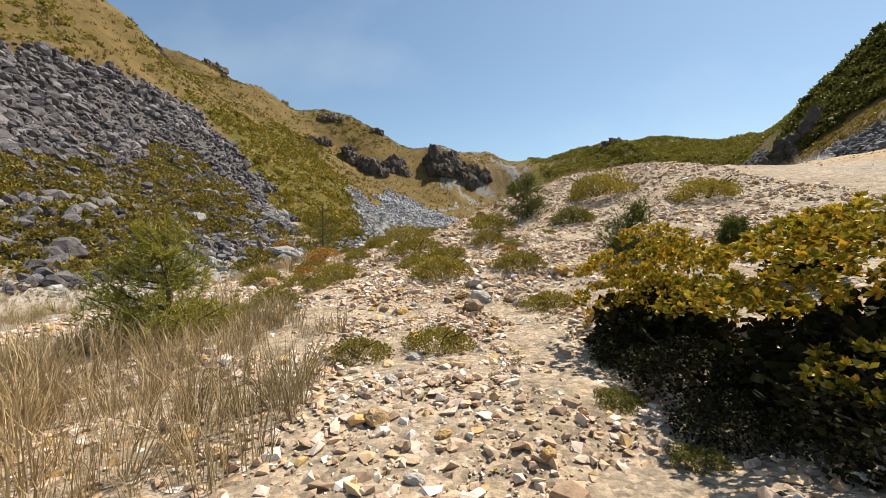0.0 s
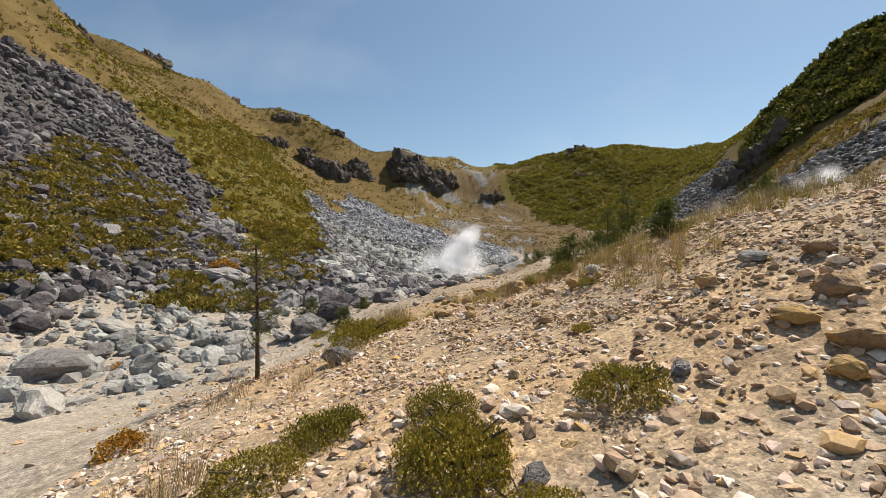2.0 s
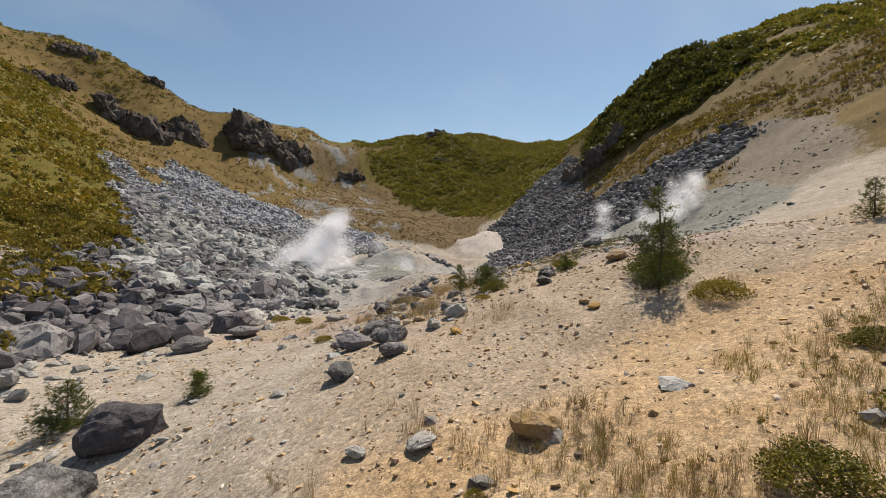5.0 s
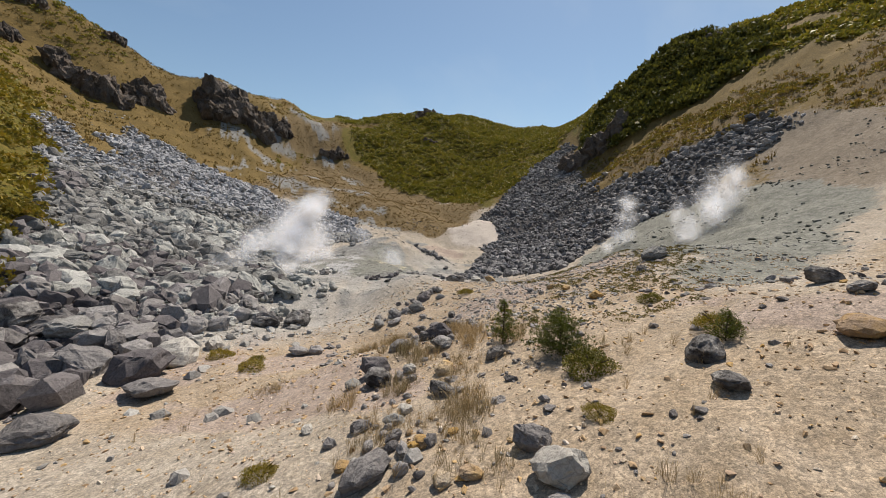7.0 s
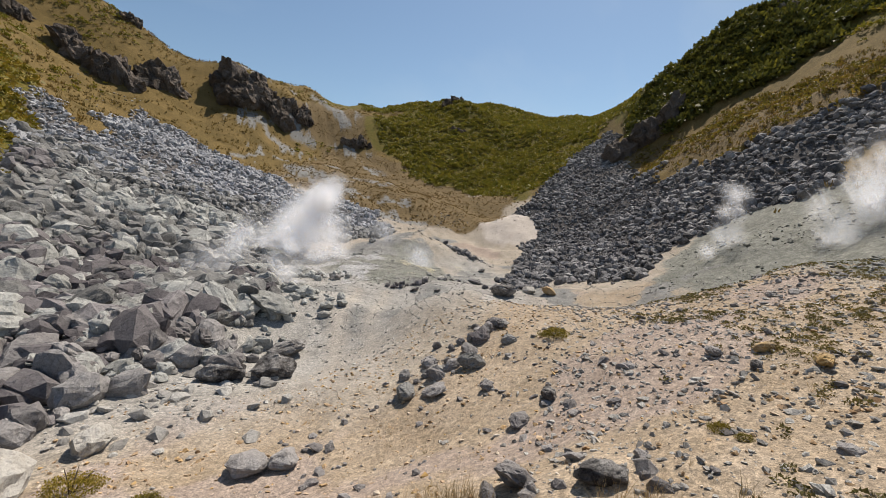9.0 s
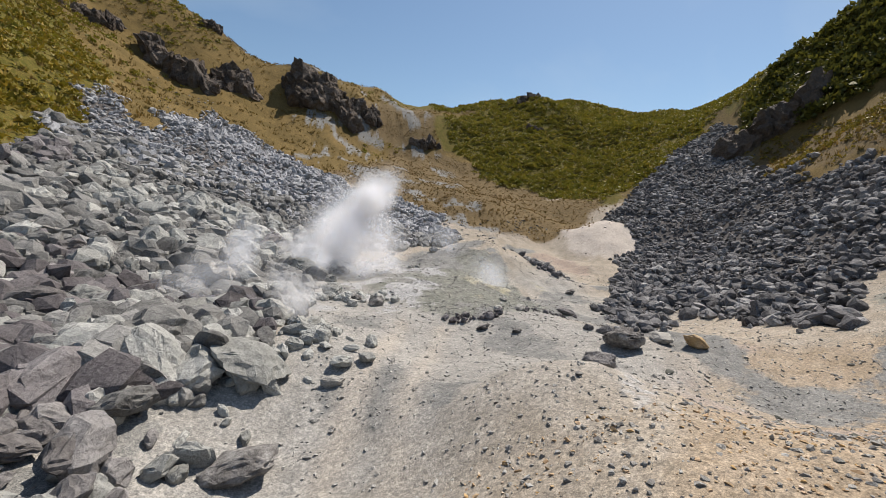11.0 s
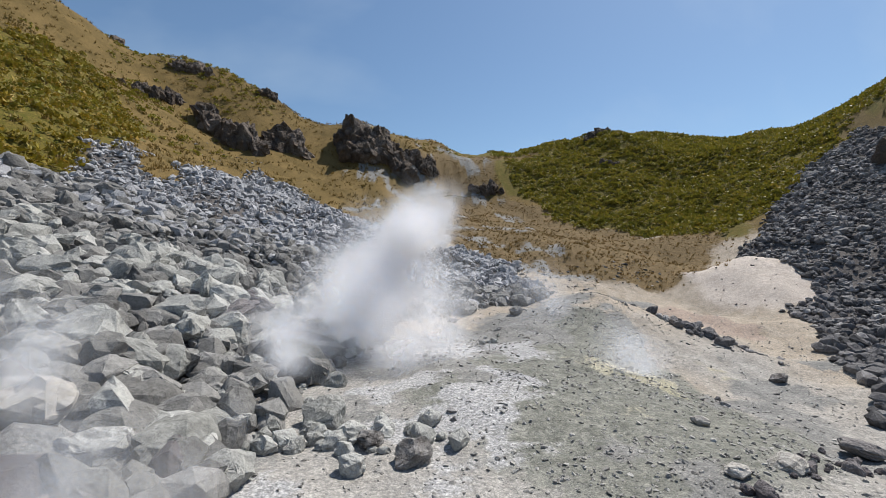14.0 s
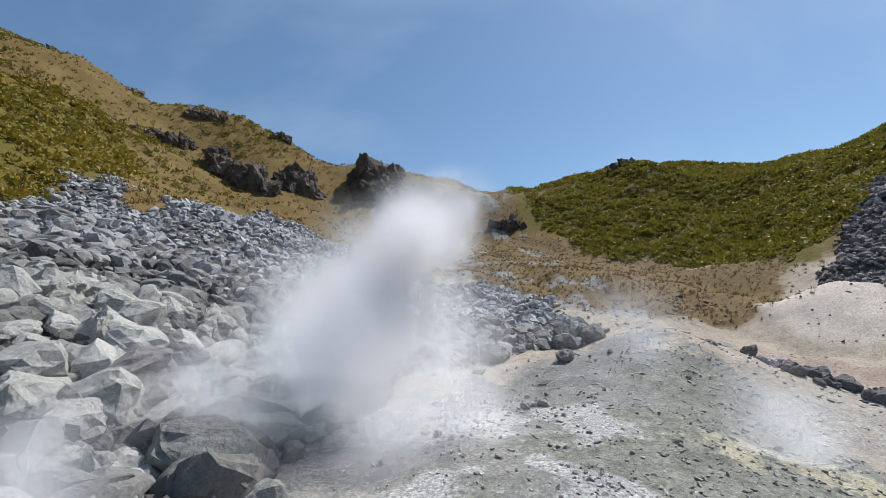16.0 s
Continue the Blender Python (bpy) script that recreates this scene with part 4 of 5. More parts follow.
# ---- boulders ----
GREY_BOULDERS = []
GREY_BOULDERS += [(-1.3, 11.5, 0.3), (0.1, 12.1, 0.28), (1.8, 13.3, 0.41), (0.4, 19.9, 0.48), (-16.5, 27.8, 3.6), (-17.1, 30.9, 1.87), (-1.0, 31.5, 1.08), (-15.1, 31.9, 1.51), (-11.9, 32.9, 1.71), (-17.4, 33.2, 2.37), (3.9, 35.0, 0.84), (-0.2, 35.0, 1.18), (-11.9, 35.0, 1.56), (1.3, 36.4, 1.27), (-17.2, 37.2, 1.27), (2.5, 38.0, 0.66), (2.6, 41.8, 0.59), (-11.7, 42.1, 1.81), (5.0, 43.9, 1.09), (-5.8, 45.3, 2.57), (-14.9, 45.5, 1.87), (21.9, 45.6, 2.31), (7.1, 46.3, 1.22), (14.0, 47.2, 0.67), (-3.3, 48.0, 2.71), (9.1, 49.0, 1.01), (-13.7, 49.2, 2.18), (-19.3, 50.5, 5.57), (9.6, 51.4, 0.64), (3.6, 51.8, 1.03)]
GREY_BOULDERS += [(2.7, 51.9, 1.49), (-6.1, 52.1, 3.15), (8.3, 52.6, 1.07), (10.0, 53.2, 1.35), (7.6, 53.3, 1.31), (-30.9, 53.4, 3.02), (11.9, 53.7, 0.83), (10.6, 54.5, 1.07), (-5.0, 55.9, 3.13), (-7.9, 57.1, 2.83), (-2.8, 59.2, 1.72), (0.1, 60.8, 1.51), (0.8, 61.5, 1.25), (-10.5, 61.7, 2.82), (-5.7, 62.3, 2.32), (-0.7, 63.4, 2.17), (-2.7, 63.4, 2.84), (-4.5, 65.5, 4.15), (1.1, 65.6, 2.69), (18.5, 66.7, 1.67), (-11.0, 70.0, 2.91), (-5.4, 73.3, 2.84), (-9.4, 74.6, 2.77), (-5.4, 80.4, 2.84), (-7.6, 80.5, 2.36), (26.5, 82.0, 2.15), (8.2, 91.6, 1.27), (19.7, 101.9, 1.83), (-15.9, 109.9, 3.53)]
DARK_BOULDERS = []
DARK_BOULDERS += [(-3.35, 17.5, 0.75)]
DARK_BOULDERS += [(-1.3, 4.8, 0.17), (-3.3, 16.5, 0.66), (-6.9, 30.8, 2.7), (0.5, 31.6, 1.1), (11.1, 31.9, 0.97), (-6.1, 32.9, 2.33), (0.9, 33.0, 1.49), (7.3, 33.5, 0.97), (12.9, 33.6, 0.9), (0.0, 33.9, 1.83), (8.3, 34.6, 1.32), (-10.3, 34.7, 2.46), (14.2, 34.8, 1.46), (4.0, 38.5, 0.97), (6.5, 39.8, 0.84), (3.3, 41.2, 1.28), (6.0, 42.3, 1.13), (3.6, 42.4, 1.38), (18.3, 43.7, 1.0), (6.7, 43.9, 1.62), (8.0, 45.2, 1.05), (13.7, 46.0, 0.54), (10.4, 49.4, 0.82), (-3.9, 50.4, 3.32), (11.4, 55.1, 1.3), (12.6, 55.4, 1.09), (-10.4, 58.1, 3.17), (1.7, 59.0, 2.46), (3.8, 59.0, 2.46), (4.7, 63.9, 2.57)]
DARK_BOULDERS += [(22.6, 70.2, 2.91), (18.1, 74.1, 0.87), (16.5, 75.6, 1.2), (10.5, 81.3, 1.71), (9.1, 82.5, 1.47), (1.4, 91.8, 3.63), (33.0, 91.8, 1.63), (1.7, 94.4, 3.05)]
ASH_BOULDERS = []
ASH_BOULDERS += [(1.3, 68.0, 3.63), (4.2, 68.4, 3.65), (7.6, 69.1, 1.42), (8.7, 69.5, 1.17), (8.1, 70.6, 1.04), (1.3, 71.1, 2.27), (6.4, 71.5, 1.53), (9.2, 72.1, 1.14), (-0.3, 73.9, 2.43), (3.0, 74.3, 2.09), (-4.0, 75.1, 2.16), (5.6, 80.2, 2.0), (2.3, 80.3, 2.95), (8.7, 80.7, 1.11), (-4.3, 82.1, 2.35), (6.5, 82.4, 1.25), (7.4, 84.4, 2.33), (0.7, 85.3, 3.15), (-1.0, 86.5, 2.58), (1.7, 86.8, 1.4), (2.6, 88.0, 1.35), (-5.3, 88.5, 2.73), (0.8, 89.2, 2.77), (3.6, 89.5, 1.22), (2.7, 90.0, 1.29), (3.4, 90.9, 1.87), (-2.3, 92.0, 2.17), (-1.8, 93.4, 1.98), (-6.4, 94.2, 2.77), (-1.0, 94.9, 1.48)]
ASH_BOULDERS += [(-4.2, 95.0, 1.93), (-2.3, 98.5, 2.07)]
OCHRE_BOULDERS = [(0.5, 16.3, 0.3), (0.8, 15.9, 0.4), (1.1, 15.6, 0.24), (-0.75, 17.5, 0.42), (0.5, 18.4, 0.5), (-0.2, 16.5, 0.26), (0.1, 15.8, 0.3), (0.7, 16.9, 0.22), (-0.9, 16.6, 0.34), (1.0, 16.6, 0.2)]
OCHRE_BOULDERS += [(0.4, 1.6, 0.13), (0.0, 1.8, 0.09), (-0.3, 1.9, 0.17), (-1.0, 2.5, 0.13), (0.1, 2.7, 0.09), (0.4, 3.4, 0.14), (0.3, 4.1, 0.28), (-0.4, 4.2, 0.18), (-0.6, 4.3, 0.18), (0.7, 4.4, 0.17), (0.2, 4.5, 0.23), (1.7, 4.5, 0.26), (1.6, 4.9, 0.19), (1.4, 5.0, 0.27), (-1.1, 5.1, 0.21), (-3.1, 7.5, 0.4), (-0.8, 11.3, 0.25), (-0.3, 11.3, 0.18), (0.8, 11.4, 0.33), (1.1, 11.6, 0.47), (1.1, 12.1, 0.44), (1.6, 12.2, 0.42), (2.1, 12.8, 0.4), (1.2, 13.2, 0.38), (-0.2, 14.5, 0.33), (0.3, 17.9, 0.76), (-1.3, 18.0, 0.57), (-0.4, 19.9, 0.74), (0.4, 20.3, 0.42), (0.7, 20.6, 0.45)]
OCHRE_BOULDERS += [(0.3, 20.7, 0.52), (0.6, 22.3, 0.53), (-0.7, 23.3, 0.34), (-0.4, 23.3, 0.45), (-2.1, 25.4, 0.47), (1.2, 26.1, 1.22), (-5.6, 26.5, 0.55), (6.2, 29.8, 0.5), (6.3, 30.3, 0.45), (2.6, 31.9, 0.53), (10.3, 32.7, 1.34), (2.6, 34.9, 0.57), (2.2, 35.1, 0.55), (1.1, 37.2, 0.53), (4.9, 40.1, 0.79), (12.3, 41.2, 0.76), (14.4, 45.0, 0.87), (14.8, 46.4, 0.78), (27.0, 69.7, 1.95)]
PALE_BOULDERS = []
PALE_BOULDERS += [(1.3, 16.3, 0.48)]
PALE_BOULDERS += [(-0.1, 1.5, 0.1), (-0.3, 2.4, 0.1), (-0.2, 2.9, 0.18), (0.8, 4.3, 0.2), (-0.3, 4.4, 0.12), (0.4, 4.4, 0.3), (-1.5, 4.4, 0.14), (-1.4, 4.6, 0.07), (0.35, 4.85, 0.26), (-1.8, 7.1, 0.13), (-0.6, 7.5, 0.19), (-9.7, 22.0, 0.66), (-12.6, 22.1, 2.14), (-0.6, 27.0, 0.71), (-1.6, 27.6, 0.57), (-12.5, 28.1, 1.85), (-9.9, 30.4, 2.42), (-8.4, 31.1, 1.56), (-9.5, 31.5, 0.83), (2.6, 33.6, 0.93), (3.7, 34.0, 1.21), (-14.6, 35.4, 2.05), (-19.1, 35.6, 3.07), (-13.1, 37.2, 2.24), (2.9, 38.3, 0.53), (0.9, 39.7, 0.49), (4.3, 41.2, 0.96), (-2.8, 52.3, 2.88), (9.0, 54.0, 0.95), (-1.2, 54.2, 1.86)]
PALE_BOULDERS += [(7.2, 67.8, 1.4), (25.7, 70.9, 2.07), (18.9, 79.0, 0.82), (20.8, 79.4, 1.13), (-0.4, 81.9, 4.73), (21.3, 83.4, 0.95), (6.0, 89.5, 2.17), (6.3, 91.4, 1.18), (4.3, 92.2, 1.39), (-0.5, 99.2, 2.05), (-8.1, 103.9, 2.27), (-3.1, 104.9, 2.15)]
CUSHIONS = []
CUSHIONS += [(0.08, 6.48, 0.65), (-0.35, 6.75, 0.77), (1.09, 4.2, 0.61), (-1.52, 4.29, 0.16), (0.76, 6.88, 0.68), (-2.12, 4.29, 0.36), (1.11, 6.51, 0.33), (-1.84, 4.69, 0.62), (-0.02, 5.51, 0.85), (-0.62, 3.01, 0.45), (-0.02, 3.14, 0.5), (-1.72, 11.86, 1.0), (0.99, 5.4, 0.65), (-0.48, 8.14, 1.07), (-2.52, 7.46, 0.64), (-2.4, 5.07, 0.28), (0.41, 7.93, 0.28), (-3.32, 12.35, 0.78), (-1.81, 6.1, 0.48), (-3.32, 7.83, 0.86), (-1.78, 8.78, 0.62), (-1.51, 6.49, 0.51), (-2.77, 13.08, 0.76), (1.08, 9.23, 1.19), (-0.03, 13.72, 0.28), (-2.8, 7.2, 0.29), (1.93, 7.58, 0.3), (0.84, 20.01, 0.41), (-1.44, 11.14, 0.68), (-2.21, 11.06, 0.52)]
CUSHIONS += [(-2.79, 8.73, 0.63), (3.85, 10.35, 1.84), (0.9, 15.5, 0.48), (-0.33, 12.17, 0.79), (-1.83, 7.43, 0.89), (-1.78, 12.57, 0.73), (5.29, 8.53, 1.6), (-2.1, 10.58, 0.66), (-0.72, 9.87, 1.28), (-0.52, 25.26, 0.39), (-0.27, 38.37, 0.76), (-6.04, 29.43, 1.02), (10.19, 35.38, 1.27), (8.3, 27.4, 1.45), (5.2, 34.6, 0.63), (10.7, 44.9, 0.53), (13.2, 52.6, 1.08), (10.5, 44.4, 0.3), (-0.9, 51.7, 1.38), (0.6, 50.8, 0.74)]
CUSHIONS += [(-2.97, 17.73, 1.48), (-2.39, 18.03, 0.91), (-1.77, 11.86, 0.95), (-2.87, 12.99, 0.93)]
RUST_SHRUBS = [(0.99, 6.13, 0.32), (-2.7, 8.28, 0.55), (-2.74, 9.05, 0.7), (-5.72, 14.66, 0.94), (-3.25, 11.44, 0.99), (-21.0, 54.98, 3.32), (-15.1, 29.7, 1.1)]
DARK_SHRUBS = [(2.68, 5.52, 0.85), (2.63, 8.49, 1.18), (1.39, 17.98, 0.88), (2.7, 19.68, 1.13), (3.93, 20.02, 1.42), (2.37, 22.64, 1.38), (4.11, 21.81, 1.83), (9.1, 29.79, 2.33), (13.03, 39.27, 1.06), (6.89, 36.41, 1.78)]



def boulders(rows, mats, label, group, seed, sink=0.35, flat=0.95, cuts=3):
    r = np.random.default_rng(seed)
    shapes = []
    for k in range(8):
        v, f = boulder_shape(seed * 50 + k, 24, cuts, flat)
        shapes.append(raw_mesh("boulder", v * 0.5, f, mats[k % len(mats)]))
    z = land(np.array([q[0] for q in rows]), np.array([q[1] for q in rows]))
    for (x, y, size), h in zip(rows, z):
        s = size * 0.82
        ob = new("boulder", shapes[int(r.integers(0, 8))])
        ob.matrix_world = pose(x, y, float(h) + (0.36 - sink * 0.6) * s, r.normal(0, 14), r.normal(0, 14), r.uniform(0, 360)) @ Matrix.Diagonal((s * r.uniform(0.95, 1.1), s * r.uniform(0.85, 1.1), s * r.uniform(0.52, 0.88), 1))
        tagged(ob, label, "boulder", group)


HEAVY = [boulder_shape(800 + k, 22, 2, 0.9) for k in range(12)]


def boulder_field(name, box, n, low, high_, power, mat, label, seed, weight):
    """Many boulders lying on one another."""
    r = np.random.default_rng(seed)
    p = sow(r, n, box, weight)
    size = low + (high_ - low) * r.uniform(0, 1, len(p)) ** power
    tagged(new(name, scattered(name, HEAVY, p, size, mat, r, 0.45, 0.2, 0.35)), label, "boulders", kind="stuff")


boulder_field("boulder_field", (-14, 7, 62, 100), 620, 0.45, 1.35, 1.6, ASH_ROCK, "ash-dusted pale grey boulders packed at the talus foot", 90, lambda x, y, z: z["left_talus"] * (1 - near(x, y, -6, 77.5, 5, 78.5, 2.2, 2.0)))
boulder_field("boulder_field", (-8, 9, 58, 82), 900, 0.2, 0.75, 1.7, ASH_ROCK, "pale grey boulders heaped beside the track", 96, lambda x, y, z: near(x, y, -3, 61, 5.0, 72, 4.0, 3.0))
boulder_field("boulder_field", (-22, 5, 43, 66), 800, 0.3, 1.1, 1.8, FOOT_ROCK, "light grey boulders packed at the talus foot", 92, lambda x, y, z: near(x, y, -16, 47, -1, 62, 3.5, 4.0))
boulder_field("boulder_field", (-28, -7, 23, 48), 420, 0.2, 0.8, 2.2, ASH_ROCK, "grey boulders strewn over pale sand", 94, lambda x, y, z: near(x, y, -23, 43, -13, 27, 4.5, 4.0))


def heap(x0, y0, x1, y1, width, n, low, high_, seed):
    """Boulders heaped along a line."""
    r = np.random.default_rng(seed)
    s = r.uniform(0, 1, n)
    return [(float(x0 + (x1 - x0) * a + b), float(y0 + (y1 - y0) * a + c), float(q)) for a, b, c, q in zip(s, r.normal(0, width, n), r.normal(0, width, n), low + (high_ - low) * r.uniform(0, 1, n) ** 2)]


def heap_of(name, lines, mat, label, seed):
    """Heaps along lines, joined."""
    rows = np.array([q for k, line in enumerate(lines) for q in heap(*line, 10 * seed + k)])
    spots = np.stack([rows[:, 0], rows[:, 1], land(rows[:, 0], rows[:, 1])], 1)
    tagged(new(name, scattered(name, HEAVY, spots, 0.5 * rows[:, 2], mat, np.random.default_rng(seed), 0.4, 0.2, 0.25)), label, "boulders", kind="stuff")


boulders(GREY_BOULDERS, [FOOT_ROCK, FOOT_ROCK, MID_ROCK], "angular grey volcanic boulder resting on gravel", "grey boulders on the valley floor", 3)
boulders(ASH_BOULDERS, [ASH_ROCK], "worn ash-dusted pale grey boulder at the talus foot", "pale grey boulders by the fumaroles", 6, sink=0.3)
boulders(DARK_BOULDERS, [SPLIT_ROCK, SPLIT_ROCK, TALUS_ROCK], "dark grey split volcanic boulder on the ground", "dark boulders on the valley floor", 7)
boulders(OCHRE_BOULDERS + heap(1.0, 34.5, 3.0, 37.2, 0.5, 8, 0.25, 0.6, 14), [OCHRE_ROCK], "ochre-stained angular stone resting on tan gravel", "ochre stones on the spur", 4, cuts=2)
heap_of("boulder_heap", [(7.6, 53.7, 13.2, 56.6, 0.5, 30, 0.3, 0.9), (1.2, 34.6, 3.6, 41.5, 0.5, 40, 0.2, 0.6), (5.5, 43, 7.5, 46, 0.5, 12, 0.3, 0.8)], FOOT_ROCK, "angular grey stones heaped on the valley floor", 8)
heap_of("boulder_heap", [(14.6, 77.6, 18.0, 77.4, 0.4, 30, 0.25, 0.8), (19, 78, 27, 82, 0.6, 22, 0.25, 0.7)], TALUS_ROCK, "dark stones heaped at the foot of the grey mound", 16)
heap_of("boulder_heap", [(5.0, 82.5, 10.6, 83.0, 0.7, 40, 0.4, 1.3), (5, 92, 7.5, 95, 0.8, 20, 0.4, 1.2), (2.0, 86.5, 6.5, 88, 0.7, 26, 0.4, 1.2), (10.5, 92, 16, 97, 1.6, 26, 0.2, 0.6)], ASH_ROCK, "ash-dusted boulders heaped by a fumarole", 9)
heap_of("boulder_heap", [(32.5, 106, 35.5, 98, 0.7, 34, 0.5, 1.4), (22, 72.5, 28.5, 73.5, 0.6, 14, 0.4, 1.1)], DARK_ROCK, "dark angular boulders in a row beside the grey mound", 10)
boulders(PALE_BOULDERS, [PALE_ROCK], "pale whitish angular stone resting on gravel", "pale stones on the spur", 5)

# ---- gravel ----
def off_track(x, y):
    return 1 - 0.92 * np.maximum.reduce([near(x, y, 7.4, 56, 9.8, 66, 0.3, 0.3), near(x, y, 9.8, 66, 14, 76, 0.3, 0.3), near(x, y, 5.8, 57, 8.0, 67, 0.3, 0.3), near(x, y, 8.0, 67, 11.6, 77, 0.3, 0.3)])


def gravel(name, box, n, low, high_, mat, label, seed, weight, shapes=SMALL_SHAPES):
    r = np.random.default_rng(seed)
    p = sow(r, n, box, weight)
    s = low * (high_ / low) ** (r.uniform(0, 1, len(p)) ** 2.2)
    tagged(new(name, scattered(name, shapes, p, s, mat, r, 0.25, 0.42, 0.3)), label, "gravel", kind="stuff")


SPUR_WORDS = "tan and pinkish loose gravel on the spur"
gravel("gravel", (-3.2, 3.6, 0.7, 6.2), 27000, 0.010, 0.055, PINK_GRAVEL, SPUR_WORDS, 41, lambda x, y, z: 0.3 + 0.7 * near(x, y, 0.2, 0, 0, 7, 1.6, 3.2))
gravel("gravel", (-6, 7, 4.5, 20), 40000, 0.02, 0.085, PINK_GRAVEL, SPUR_WORDS, 42, lambda x, y, z: 1 - 0.7 * z["tufts"])
gravel("gravel", (-2.6, 3.2, 13.4, 21), 15000, 0.014, 0.06, GRAVEL, SPUR_WORDS, 75, lambda x, y, z: 0.5 + 0.5 * smooth(-0.3, 0.3, fbm(x, y, 1.5, 3, 92)))
gravel("gravel", (-10, 26, 18, 60), 32000, 0.025, 0.12, GRAVEL, "tan loose gravel on the spur and valley floor", 43, lambda x, y, z: (0.35 + 0.65 * smooth(-0.3, 0.3, fbm(x, y, 2.5, 3, 77))) * (1 - 0.8 * z["sand"]))
gravel("rubble", (-26, 4, 22, 60), 9000, 0.06, 0.5, PALE_RUBBLE, "grey rubble strewn on pale sand", 44, lambda x, y, z: np.clip(z["sand"] * 0.8 + 0.05 + 0.5 * smooth(0, 8, -x - 6), 0, 1), MID_SHAPES)
gravel("rubble", (-4, 48, 54, 112), 20000, 0.03, 0.15, PALE_RUBBLE, "pale grey rubble on the steaming valley floor", 45, lambda x, y, z: (0.25 + 0.75 * smooth(-0.1, 0.5, fbm(x, y, 4, 3, 76))) * (1 - z["mound"]) * off_track(x, y))
gravel("rubble", (2, 50, 84, 134), 6500, 0.08, 0.4, DARK_ROCK, "dark rubble along the foot of the crater wall", 46, lambda x, y, z: 0.04 + 0.8 * near(x, y, 12, 112, 34, 112, 3, 3) + 0.7 * near(x, y, 22, 124, 44, 126, 5, 4) + 0.9 * near(x, y, 33, 106, 36, 96, 1.6, 1.6) + 0.8 * near(x, y, 46, 128, 54, 134, 3, 3))
gravel("rubble", (20, 80, 34, 72), 7000, 0.05, 0.34, GREEN_RUBBLE, "grey-green rubble on the steaming slope", 47, lambda x, y, z: np.clip(z["fume"] * 0.8 + z["pale"] * 0.7 + 0.06, 0, 1) * smooth(-0.2, 0.5, fbm(x, y, 5, 3, 87)) * (1 - z["talus"]), MID_SHAPES)
gravel("stones", (3, 26, 33, 54), 1500, 0.06, 0.26, FOOT_ROCK, "grey stones scattered over the spur", 52, lambda x, y, z: 0.3 + 0.7 * smooth(-0.1, 0.4, fbm(x, y, 4, 3, 83)), MID_SHAPES)
gravel("stones", (-10, 25, 8, 60), 5200, 0.03, 0.085, PINK_GRAVEL, "pinkish and ochre stones scattered over the spur", 48, lambda x, y, z: 0.2 + 0.8 * near(x, y, -1, 8, 4, 44, 3, 5), MID_SHAPES)
gravel("rubble", (44, 64, 106, 128), 160, 0.08, 0.4, TALUS_ROCK, "grey stones lying on the white mound", 49, lambda x, y, z: z["mound"], MID_SHAPES)
gravel("rubble", (-70, 30, 100, 200), 5000, 0.15, 0.5, PALE_RUBBLE, "loose stones strewn on the dry grass slope", 50, lambda x, y, z: (1 - z["talus"]) * 0.5 * near(x, y, 0, 140, -30, 175, 16, 8))

gravel("rubble", (4, 34, 74, 106), 24000, 0.025, 0.15, PALE_RUBBLE, "fine pale rubble on the steaming mound", 58, lambda x, y, z: np.clip(z["fume"] + 0.15, 0, 1) * (0.2 + 0.8 * smooth(-0.2, 0.4, fbm(x, y, 2.5, 3, 88))))
SCRUB_CLUMPS = [leaf_ball(360 + k, 40, 0.30, 0.55, simple=True) for k in range(5)]
gravel("rubble", (6, 36, 56, 82), 8000, 0.03, 0.13, PALE_RUBBLE, "pale stones on the track and valley floor", 53, lambda x, y, z: (0.35 + 0.65 * smooth(-0.1, 0.5, fbm(x, y, 3, 3, 86))) * off_track(x, y))
plants("low_scrub", (5, 32, 34, 60), 9000, lambda x, y, z: smooth(-0.2, 0.45, fbm(x, y, 2.2, 4, 81)) * near(x, y, 12, 41, 22, 50, 4, 6), 0.06, 0.22, SCRUB_CLUMPS, SCRUB_LEAF, "brown and olive low scrub dotted over gravel", "scrub", 55)
gravel("gravel", (7, 32, 38, 62), 15000, 0.035, 0.16, PALE_RUBBLE, "grey and tan stones between low scrub", 51, lambda x, y, z: 0.15 + 0.85 * near(x, y, 12, 45, 24, 54, 5, 7))

# ---- grass near the path ----
NEAR_TUFTS = [grass_tuft(400 + k, 24, 1.0, 0.0068, 0.7) for k in range(5)]
plants("grass_tufts", (-4.2, -0.7, 0.8, 4.8), 800, lambda x, y, z: z["tufts"], 0.18, 0.42, NEAR_TUFTS, STRAW, "dry straw-coloured grass tufts on gravel", "grass", 51, 0.5)
plants("grass_tufts", (-29, 11, 8, 30), 7000, lambda x, y, z: z["tufts"], 0.2, 0.52, NEAR_TUFTS, STRAW, "dry straw-coloured grass tufts on gravel", "grass", 52, 0.5)
plants("grass_tufts", (-12, 30, 26, 62), 2600, lambda x, y, z: np.clip(z["tufts"] + 0.10 * smooth(0.1, 0.5, fbm(x, y, 5, 2, 80)), 0, 1) * (1 - z["talus"]), 0.2, 0.5, NEAR_TUFTS, STRAW, "dry straw-coloured grass tufts on gravel", "grass", 53, 0.5)
plants("grass_tufts", (0, 10, 31, 46), 2600, lambda x, y, z: np.clip(z["tufts"] + 0.03, 0, 1), 0.15, 0.5, NEAR_TUFTS, STRAW, "dry straw-coloured grass tufts between stones", "grass", 57, 0.5)
